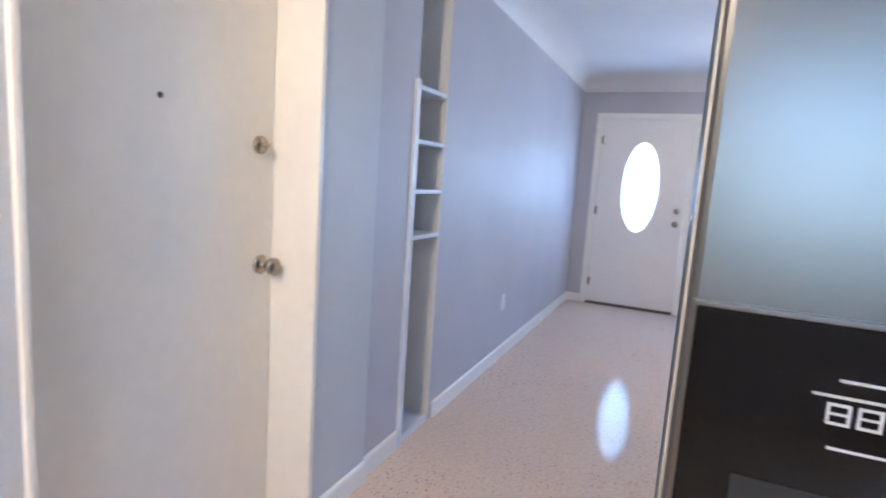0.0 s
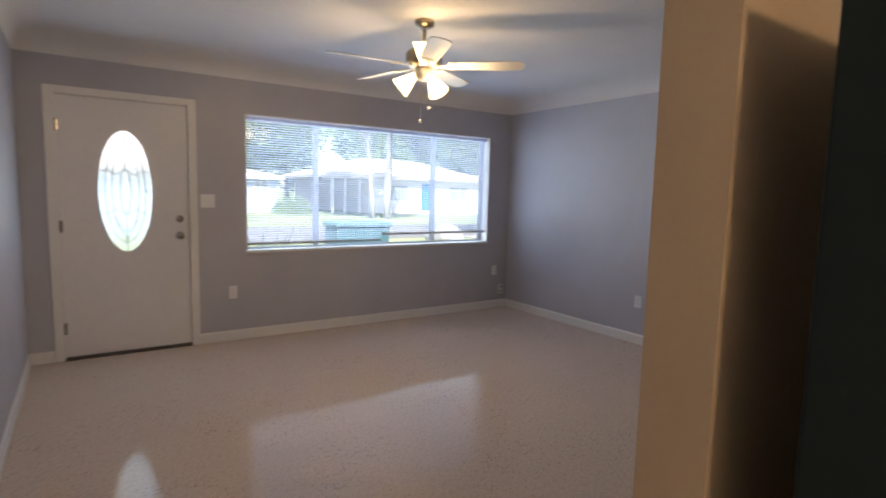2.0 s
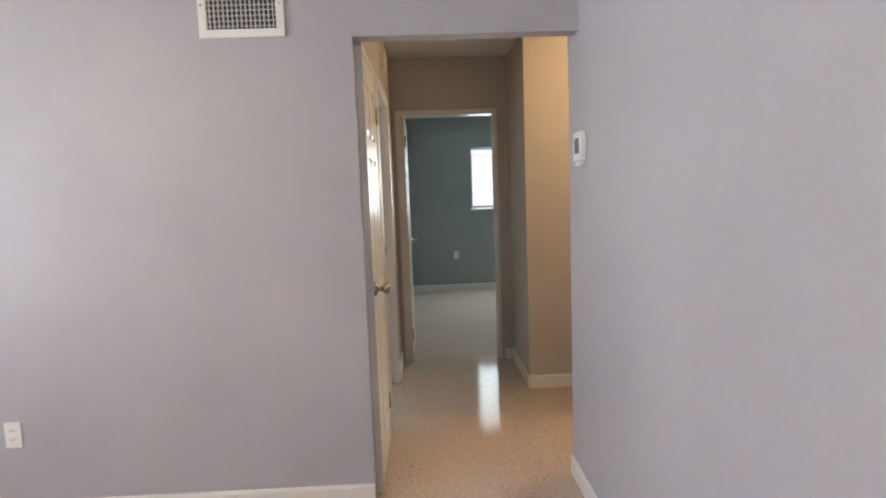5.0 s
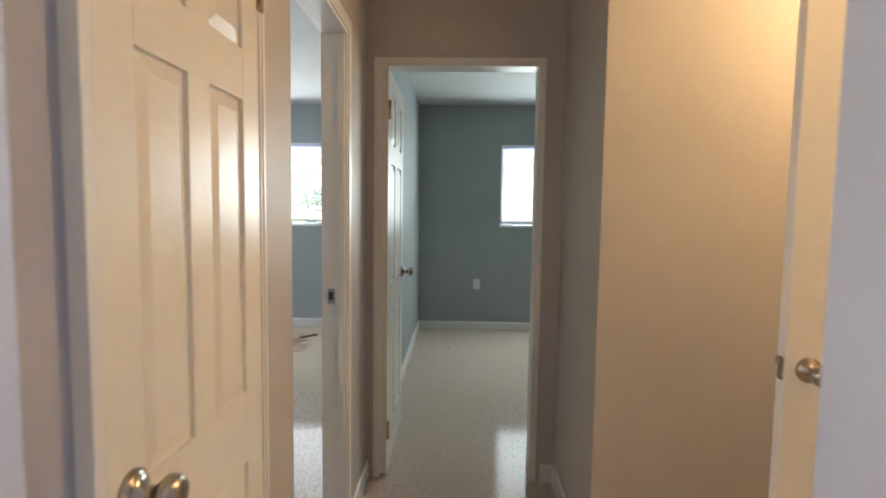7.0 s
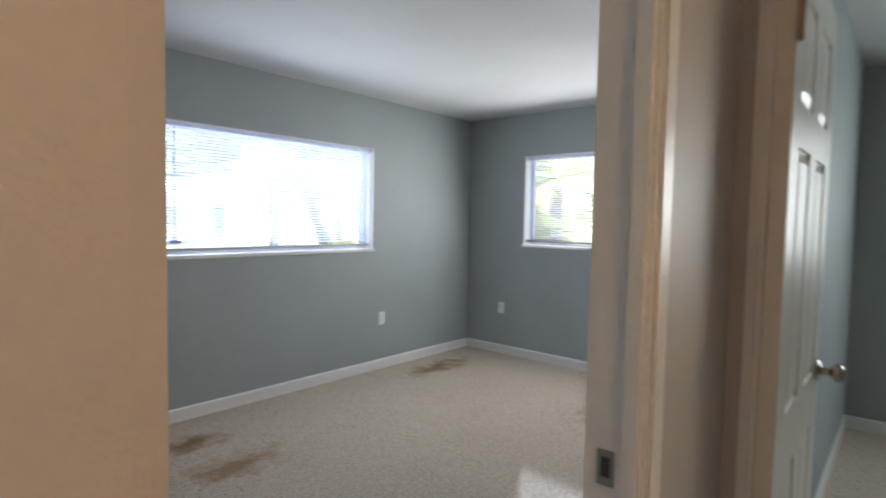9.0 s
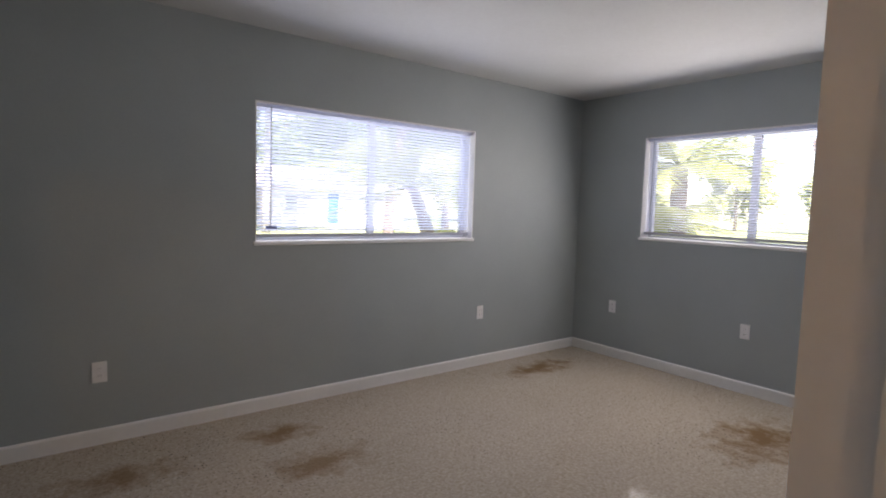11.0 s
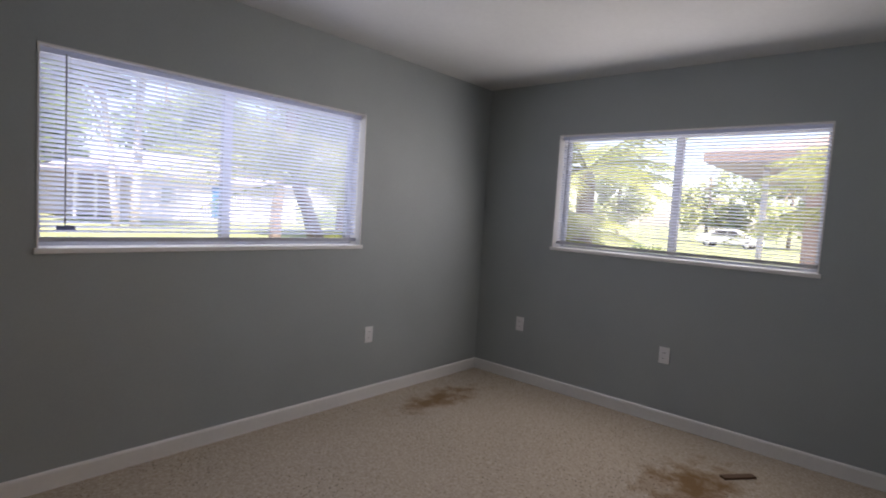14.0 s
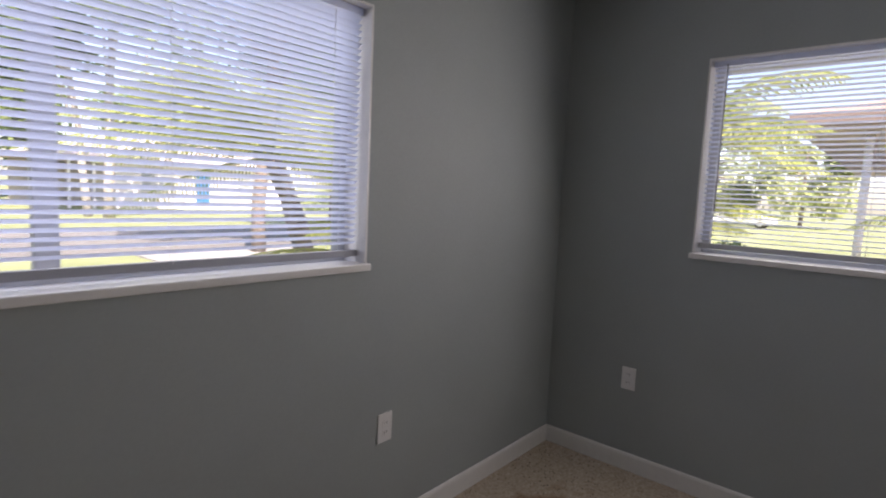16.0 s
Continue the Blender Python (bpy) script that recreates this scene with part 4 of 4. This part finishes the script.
for k in range(15):
    x = -VW / 2 + 0.046 + k * (VW - 0.092) / 14
    bm = box_bm(-0.0014, 0.0014, -0.010, -0.002, -VH / 2 + 0.0345, VH / 2 - 0.0345)
    bmesh.ops.transform(bm, matrix=Matrix.Translation((x, 0, 0)), verts=bm.verts)
    part("slat", bm, M_PLASTIC, e)
for k in range(9):
    z = -VH / 2 + 0.046 + k * (VH - 0.092) / 8
    part("cross_slat", box_bm(-VW / 2 + 0.0345, VW / 2 - 0.0345, -0.0065, -0.0035, z - 0.0012, z + 0.0012), M_PLASTIC, e)
for s in (-1, 1):
    bm = bmesh.new(); lathe(bm, [(0, 0), (0.004, 0), (0.003, 0.002), (0, 0.002)], 10, Matrix.Translation((s * (VW / 2 - 0.014), -0.012, 0)) @ pose(0, 0, 0, 90))
    part("screw", bm, M_SLOT, e)

e = thing("thermostat", "white wall thermostat with a small grey screen", "thermostat", south(3.43, 1.565))
part("body", box_bm(-0.055, 0.055, -0.026, 0, -0.060, 0.062, 0.006), M_PLASTIC, e)
part("screen", box_bm(-0.028, 0.034, -0.0272, -0.0255, -0.030, 0.034), M_SCREEN, e, "grey-green screen")
part("cover_flap", box_bm(-0.040, 0.040, -0.022, -0.001, -0.083, -0.0605, 0.005), M_PLASTIC, e)
e = thing("door_chime", "small white sensor box high on the wall", "sensor", north(4.70, 2.25, HN))
part("body", box_bm(-0.03, 0.03, -0.03, 0, -0.05, 0.05, 0.006), M_PLASTIC, e)

bulb("recess_lamp", 4.22, -0.55, 2.36, 6.3, 0.06, (1.0, 0.64, 0.30))
e = thing("recess_light", "round ceiling light in the hall recess", "ceiling light", Matrix.Translation((4.22, -0.55, H - 0.02)))
bm = bmesh.new(); lathe(bm, [(0.0, 0.0), (0.11, 0.0), (0.11, -0.02), (0.0, -0.02)], 28)
part("base", bm, M_FANW, e)

# chunk of wood left on the bedroom floor
bm = box_bm(-0.10, 0.10, -0.022, 0.022, 0.0, 0.012, 0.003)
o = part("floor_debris", bm, paint("dark_wood", (0.12, 0.065, 0.035), 0.7, 0.2, 40))
tagged(o, "dark brown flat scrap lying on the stained floor", "scrap")
o.matrix_world = pose(8.37, 2.58, 0.0, 0, 0, -38)

# ---- outdoors ----
G0 = -0.15
M_GRASS = grass_mat("lawn", (0.16, 0.20, 0.07), (0.26, 0.29, 0.13), (0.38, 0.39, 0.22))
M_ROAD = grass_mat("asphalt", (0.16, 0.15, 0.145), (0.20, 0.19, 0.18), (0.25, 0.24, 0.225))
M_CONC = grass_mat("concrete", (0.28, 0.27, 0.25), (0.34, 0.33, 0.31), (0.40, 0.38, 0.36))
M_BARK = grass_mat("bark", (0.16, 0.12, 0.09), (0.26, 0.21, 0.16), (0.36, 0.31, 0.25))
M_LEAF = leafy("tree_leaves", (0.10, 0.16, 0.05), (0.30, 0.37, 0.13))
# tree leaves again but paler: haze over the distant trees, put into the colour
M_HAZELEAF = leafy("hazed_far_leaves", (0.22, 0.30, 0.11), (0.50, 0.52, 0.24))
M_PALM = leafy("palm_leaves", (0.20, 0.27, 0.06), (0.52, 0.54, 0.18))
M_STUCCO = paint("white_stucco", (0.74, 0.70, 0.67), 0.85, 0.05, 30, 0.4)
M_PINK = paint("pink_stucco", (0.52, 0.38, 0.34), 0.85, 0.06, 30, 0.4)
M_BLUEH = paint("blue_grey_siding", (0.40, 0.46, 0.54), 0.8, 0.06, 30, 0.3)
M_ROOF = paint("pale_shingles", (0.58, 0.50, 0.47), 0.9, 0.12, 12, 0.8)
M_ROOFB = paint("brown_shingles", (0.40, 0.30, 0.25), 0.9, 0.12, 12, 0.8)
M_WIN = plain("window_glass_with_pale_drapes", (0.30, 0.32, 0.33), 0.1)
M_BLUED = paint("blue_door_paint", (0.05, 0.20, 0.45), 0.4)

bm = bmesh.new()
S, K = 400.0, 20
gv = [[bm.verts.new((-S + 2 * S * i / K, -S + 2 * S * j / K, G0)) for j in range(K + 1)] for i in range(K + 1)]
for i in range(K):
    for j in range(K):
        bm.faces.new((gv[i][j], gv[i + 1][j], gv[i + 1][j + 1], gv[i][j + 1]))
structure("ground", bm, M_GRASS, label="sunlit lawn around the houses", category="ground")
bm = bmesh.new(); add_box(bm, -120, 19.0, 15.5, 21.5, G0 - 0.2, G0 + 0.02)
structure("road", bm, M_ROAD, label="pale sunlit asphalt street", category="road")
bm = bmesh.new(); add_box(bm, 10.2, 13.8, -30, 15.4, G0 - 0.2, G0 + 0.03)
structure("driveway", bm, M_CONC, label="bright concrete driveway beside the house", category="driveway")
bm = bmesh.new(); add_box(bm, 19.0, 26.0, -90, 21.5, G0 - 0.2, G0 + 0.025)
structure("side_road", bm, M_CONC, label="pale sunlit side street", category="road")
bm = bmesh.new(); add_box(bm, -1.3, 0.1, YN + 0.2, 15.4, G0 - 0.2, G0 + 0.035)
structure("pavement", bm, M_CONC, label="concrete path to the front door", category="path")


def house(name, m, w, d, h, rise, wall_mat, roof_mat, openings, label, over=0.6, porch=0.0):
    """House: local x 0..w is its front at y=0; openings (x, z, w, h, kind); porch: width left open as a carport."""
    e = thing(name, label, "house", m)
    part("wall", box_bm(porch, w, 0, d, 0, h), wall_mat, e)
    bm = bmesh.new()
    o, r = over, min(w, d) / 2
    base = [bm.verts.new(p) for p in ((-o, -o, h), (w + o, -o, h), (w + o, d + o, h), (-o, d + o, h))]
    low = [bm.verts.new((v.co.x, v.co.y, h - 0.16)) for v in base]
    ridge = [bm.verts.new((r, d / 2, h + rise)), bm.verts.new((w - r, d / 2, h + rise))] if w > d else [bm.verts.new((w / 2, r, h + rise)), bm.verts.new((w / 2, d - r + 0.01, h + rise))]
    if w > d:
        fs = ((0, 1, 'b', 'a'), (1, 2, 'b'), (2, 3, 'a', 'b'), (3, 0, 'a'))
    else:
        fs = ((0, 1, 'a'), (1, 2, 'b', 'a'), (2, 3, 'b'), (3, 0, 'a', 'b'))
    for f in fs:
        bm.faces.new([base[i] if isinstance(i, int) else ridge[0 if i == 'a' else 1] for i in f])
    bm.faces.new(low)
    for i in range(4):
        bm.faces.new((low[i], low[(i + 1) % 4], base[(i + 1) % 4], base[i]))
    roof = part("roof", bm, roof_mat, e)
    part("soffit", box_bm(-o + 0.05, w + o - 0.05, -o + 0.05, d + o - 0.05, h - 0.19, h - 0.164), M_SOFFIT, roof, "pale boarded soffit")
    if porch:
        part("back_wall", box_bm(0.1, porch - 0.01, d - 1.6, d - 1.45, 0, h - 0.2), wall_mat, e)
        for x in (0.15, porch * 0.35, porch * 0.7):
            part("post", box_bm(x, x + 0.14, -0.3, -0.16, 0, h - 0.2, 0.01), M_STUCCO, e)
    for x, z, ow, oh, kind in openings:
        if kind == "door":
            part("door", box_bm(x, x + ow, -0.05, 0.0, z, z + oh, 0.01), M_BLUED, e, "blue front door")
        else:
            wnd = part("window", box_bm(x - 0.07, x + ow + 0.07, -0.05, -0.001, z - 0.07, z + oh + 0.07, 0.01), M_STUCCO, e)
            part("pane", box_bm(x, x + ow / 2 - 0.025, -0.06, -0.051, z, z + oh), M_WIN, wnd)
            part("pane", box_bm(x + ow / 2 + 0.025, x + ow, -0.06, -0.051, z, z + oh), M_WIN, wnd)
    return e


M_SOFFIT = paint("pale_soffit_boards", (0.62, 0.52, 0.47), 0.8, 0.05, 20, 0.3)
house("white_house", pose(12.7, 34, G0), 13.2, 8.5, 2.6, 1.45, M_STUCCO, M_ROOF, [(7.3, 0.22, 0.75, 1.95, "door"), (4.4, 0.95, 1.7, 1.0, "win"), (9.8, 0.95, 1.7, 1.0, "win")], "white stucco house with a low pinkish roof and an open carport", 0.5, 3.0)
house("blue_grey_house", pose(-3.4, 35, G0), 13.0, 8, 2.3, 1.2, M_BLUEH, M_ROOF, [(11.6, 1.3, 0.8, 0.8, "win"), (4.5, 0.9, 2.0, 1.2, "win")], "blue-grey house with a pale roof across the street", 0.4)
house("neighbour_house", pose(15.8, 3.4, G0, 0, 0, -90), 14, 9, 2.77, 1.6, M_PINK, M_ROOFB, [(1.6, 0.9, 1.8, 1.2, "win"), (6, 0.9, 1.8, 1.2, "win")], "neighbouring house with brown hip roof and deep eaves", 1.3)
bm = bmesh.new(); tube(bm, [(14.99, 3.86, G0), (14.99, 3.86, 2.42)], 0.05, 10)
o = tagged(part("porch_post", bm, M_STUCCO), "white porch post under the neighbouring eave", "post")

# parked white car far down the side street
e = thing("parked_car", "white saloon car parked far beyond the lawn", "car", pose(52.0, 10.6, G0 + 0.02, 0, 0, 90))
side = [(0.0, 0.35), (0.05, 0.72), (0.95, 0.86), (1.65, 1.38), (2.1, 1.45), (3.0, 1.42), (3.75, 0.98), (4.4, 0.92), (4.5, 0.38)]
bm = bmesh.new()
sides = [[bm.verts.new((x, y0 + (0.12 if z > 1.2 else 0.0) * (1 if y0 < 0.5 else -1), z)) for x, z in side] for y0 in (0.0, 1.75)]
for k in range(len(side)):
    j = (k + 1) % len(side)
    bm.faces.new((sides[0][k], sides[0][j], sides[1][j], sides[1][k]))
bm.faces.new(sides[0]); bm.faces.new(sides[1])
bevel_all(bm, 0.05, 2)
part("body", bm, plain("white_car_paint", (0.80, 0.80, 0.80), 0.25), e)
for y in (-0.004, 1.752):
    for q in (((1.25, 0.93), (1.72, 1.30), (2.22, 1.34), (2.22, 0.93)), ((2.30, 0.93), (2.30, 1.34), (2.95, 1.33), (3.45, 0.98))):
        bm = bmesh.new()
        lo = [bm.verts.new((x, y, z)) for x, z in q]
        hi = [bm.verts.new((x, y + (0.09 if y < 0 else -0.09) * (1 if z > 1.2 else 0), z)) for x, z in q]
        for k in range(4):
            lo[k].co.y = hi[k].co.y - (0.012 if y < 0 else -0.012)
        bm.faces.new(lo)
        bm.faces.new(hi)
        for k in range(4):
            bm.faces.new((lo[k], lo[(k + 1) % 4], hi[(k + 1) % 4], hi[k]))
        part("side_window", bm, M_SLOT, e, "dark side window")
for x in (0.85, 3.65):
    for y in (0.02, 1.55):
        bm = bmesh.new(); lathe(bm, [(0.0, 0.0), (0.29, 0.0), (0.32, 0.03), (0.32, 0.15), (0.29, 0.18), (0.0, 0.18)], 20, Matrix.Translation((x, y, 0.32)) @ pose(0, 0, 0, -90))
        wh = part("wheel", bm, M_GASKET, e)
        bm = bmesh.new(); lathe(bm, [(0.0, -0.012), (0.19, -0.012), (0.2, 0.0), (0.2, 0.19), (0.19, 0.2), (0.0, 0.2)], 20, Matrix.Translation((x, y, 0.32)) @ pose(0, 0, 0, -90))
        part("rim", bm, M_ALU, wh)

e = thing("storage_bin", "teal plastic bin with a flat lid outside the window", "bin", pose(2.72, 8.5, G0))
part("body", box_bm(0, 1.0, 0, 0.6, 0, 0.90, 0.04), paint("teal_plastic", (0.10, 0.19, 0.21), 0.5), e)
part("lid", box_bm(-0.03, 1.03, -0.03, 0.63, 0.901, 0.98, 0.025), paint("teal_plastic_lid", (0.14, 0.24, 0.26), 0.45), e)
bm = bmesh.new(); bmesh.ops.create_icosphere(bm, subdivisions=3, radius=0.5)
for v in bm.verts:
    v.co *= 1 + 0.25 * noise.noise(v.co * 2.5)
    v.co.z = max(v.co.z * 0.9 + 0.35, 0)
o = tagged(part("boulder", bm, M_CONC), "grey boulder on the front lawn", "boulder")
o.location = (6.4, 10.6, G0)


def tree(x, y, h, crown_r, crown_z, leaves, seed, label, mat=None, lean=0.0, leaf=0.16, bark=None):
    """Tree: tapered trunk, limbs and a lumpy crown of leaves."""
    rng = random.Random(seed)
    e = thing("tree", label, "tree", pose(x, y, G0), "trees round the houses")
    bm = bmesh.new()
    pts = [(lean * (k / 6) ** 1.4 + rng.uniform(-0.05, 0.05), rng.uniform(-0.06, 0.06), h * 0.85 * k / 6) for k in range(7)]
    pts[0] = (0, 0, -0.05)
    tube(bm, pts, [0.14 * (1 - 0.11 * k) * h / 7 + 0.02 for k in range(7)], 9)
    part("trunk", bm, bark or M_BARK, e)
    lumps = []
    for k in range(11):
        a, r = rng.uniform(0, 6.28), crown_r * rng.uniform(0.25, 0.85)
        c = Vector((lean + r * math.cos(a), r * math.sin(a), crown_z + rng.uniform(-0.45, 0.6) * crown_r))
        lumps.append((c, crown_r * rng.uniform(0.28, 0.5)))
        if k % 2 == 0:
            lb = bmesh.new()
            s = Vector(pts[3 + k % 3])
            tube(lb, [s, s.lerp(c, 0.5) + Vector((0, 0, 0.2)), c], [0.07, 0.045, 0.015], 6)
            part("limb", lb, bark or M_BARK, e)
    bm = bmesh.new()
    for _ in range(leaves):
        c, r = rng.choice(lumps)
        d = Vector((rng.gauss(0, 1), rng.gauss(0, 1), rng.gauss(0, 1)))
        p = c + d.normalized() * r * rng.uniform(0.45, 1.08)
        u = Vector((rng.gauss(0, 1), rng.gauss(0, 1), rng.gauss(0, 0.6))).normalized() * leaf * rng.uniform(0.6, 1.3)
        v = u.orthogonal().normalized() * leaf * 0.5
        bm.faces.new([bm.verts.new(q) for q in (p - u, p - v * 0.9, p + u, p + v * 0.9)])
    me = bpy.data.meshes.new("crown")
    bm.to_mesh(me); bm.free()
    me.materials.append(mat or M_LEAF)
    o = new("crown", me)
    o.parent = e
    return e


def palm(x, y, h, n, length, seed, label, lean=0.0):
    """Palm: ringed trunk and arching fronds with leaflets."""
    rng = random.Random(seed)
    e = thing("palm_tree", label, "palm", pose(x, y, G0), "palms beside the house")
    bm = bmesh.new()
    pts = [(lean * (k / 8) ** 2, 0, h * k / 8) for k in range(9)]
    tube(bm, pts, [0.13 - 0.006 * k + (0.012 if k % 2 else 0) for k in range(9)], 10)
    part("trunk", bm, M_BARK, e)
    top = Vector(pts[-1])
    for k in range(n):
        a, up = 2 * math.pi * k / n + rng.uniform(-0.2, 0.2), rng.uniform(-0.1, 1.45)
        L = length * rng.uniform(0.8, 1.1)
        out = Vector((math.cos(a), math.sin(a), 0))
        bm = bmesh.new()
        mid = []
        for i in range(9):
            s = i / 8
            mid.append(top + out * L * s * (0.75 + 0.25 * math.cos(up)) + Vector((0, 0, L * (math.sin(up) * s - (0.30 + 0.30 * up) * s * s))))
        tube(bm, mid, [0.018 * (1 - 0.1 * i) for i in range(9)], 4)
        for i in range(40):
            s = 0.10 + 0.88 * i / 40
            q = s * 8
            b = mid[int(q)].lerp(mid[min(8, int(q) + 1)], q - int(q))
            d = (mid[min(8, int(q) + 1)] - mid[int(q)]).normalized()
            side = d.cross(Vector((0, 0, 1))).normalized()
            ll = L * 0.30 * math.sin(math.pi * min(0.97, s * 0.85 + 0.15)) * rng.uniform(0.85, 1.1)
            for sg in (-1, 1):
                t = b + (side * sg * 0.8 + d * 0.55 + Vector((0, 0, -0.25 - 0.25 * rng.random()))) * ll
                bm.faces.new([bm.verts.new(p) for p in (b - d * 0.007, b.lerp(t, 0.5) - d * 0.011, t, b.lerp(t, 0.5) + d * 0.011, b + d * 0.007)])
        me = bpy.data.meshes.new("frond")
        bm.to_mesh(me); bm.free()
        me.materials.append(M_PALM)
        o = new("frond", me)
        o.parent = e
    return e


PALE = grass_mat("pale_bark", (0.34, 0.30, 0.26), (0.46, 0.42, 0.37), (0.56, 0.52, 0.46))
tree(13.4, 26.9, 10.0, 3.4, 8.2, 6000, 3, "tall tree with a pale straight trunk before the white house", lean=0.3, bark=PALE)
tree(12.9, 27.6, 7.5, 1.8, 6.8, 2500, 9, "slim leaning tree before the white house", lean=-0.7, bark=PALE)
for k, (x, y, h, r) in enumerate(((-8, 47, 12, 5.5), (0, 49, 13, 6), (8, 48, 13, 6), (15, 50, 12, 6), (23, 49, 13, 6), (31, 47, 13, 6), (39, 46, 13, 6), (47, 42, 12, 6), (6, 41, 9, 3.5))):
    tree(x, y, h, r, h * 0.47, 6500, 20 + k, "broad green shade tree behind the houses", leaf=0.34)
tree(12.6, 14.5, 7.5, 2.9, 5.2, 7000, 51, "leafy tree on the side lawn", lean=0.6)
tree(18.5, 19.5, 8, 3.2, 5.4, 5000, 52, "leafy tree by the street")
palm(9.6, 8.2, 1.8, 28, 1.9, 5, "bushy palm outside the bedroom corner", lean=-0.5)
palm(9.9, 7.5, 0.7, 26, 1.7, 11, "low bushy palm outside the bedroom corner", lean=0.2)
palm(10.75, 4.85, 2.1, 22, 1.25, 6, "green palm beside the driveway")
palm(10.6, 5.1, 1.3, 18, 1.2, 12, "small green palm beside the driveway", lean=-0.15)
palm(12.7, 2.2, 1.9, 26, 1.7, 7, "yellow-green palm beside the neighbouring house")
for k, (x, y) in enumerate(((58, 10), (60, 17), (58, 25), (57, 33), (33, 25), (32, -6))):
    tree(x, y, 7.5, 3.6, 3.6, 3200, 70 + k, "green tree beyond the side lawn, paled by haze in its colour", M_HAZELEAF, leaf=0.30)
for k, (x, y, s) in enumerate(((13.3, 5.4, 0.75), (17.6, 6.0, 0.9), (20.0, 7.6, 1.0), (9.6, 32.0, 1.3), (27.5, 32.5, 1.3))):
    rng = random.Random(90 + k)
    bm = bmesh.new()
    for _ in range(900):
        d = Vector((rng.gauss(0, 1), rng.gauss(0, 1), abs(rng.gauss(0, 1)))).normalized() * s * rng.uniform(0.5, 1.0)
        u = Vector((rng.gauss(0, 1), rng.gauss(0, 1), rng.gauss(0, 1))).normalized() * 0.09
        v = u.orthogonal().normalized() * 0.045
        bm.faces.new([bm.verts.new(d + q) for q in (-u, -v, u, v)])
    me = bpy.data.meshes.new("shrub")
    bm.to_mesh(me); bm.free()
    me.materials.append(M_LEAF)
    o = tagged(new("shrub", me), "low green garden shrub", "shrub", "garden shrubs")
    o.location = (x, y, G0)


# spiky plant under the living room window
rng = random.Random(61)
e = thing("agave", "blue-green agave with pointed leaves below the front window", "plant", pose(0.85, 6.5, G0))
M_AGAVE = leafy("agave_leaves", (0.16, 0.24, 0.20), (0.24, 0.33, 0.27))
for k in range(22):
    a, up, L = 2.4 * k + rng.uniform(-0.2, 0.2), 0.35 + 1.05 * (k / 22), rng.uniform(1.0, 1.3)
    out = Vector((math.cos(a), math.sin(a), 0))
    wide = Vector((-math.sin(a), math.cos(a), 0))
    bm = bmesh.new()
    rows = []
    for i in range(5):
        q = i / 4
        c = out * (0.04 + L * q * math.cos(up)) + Vector((0, 0, 0.02 + L * q * math.sin(up) - 0.06 * q * q))
        b = wide * 0.05 * (1 - q ** 2 + 0.02)
        rows.append([bm.verts.new(c - b), bm.verts.new(c - Vector((0, 0, 0.012 * (1 - q)))), bm.verts.new(c + b)])
    for p, q in zip(rows, rows[1:]):
        bm.faces.new((p[0], p[1], q[1], q[0]))
        bm.faces.new((p[1], p[2], q[2], q[1]))
    part("leaf", bm, M_AGAVE, e)
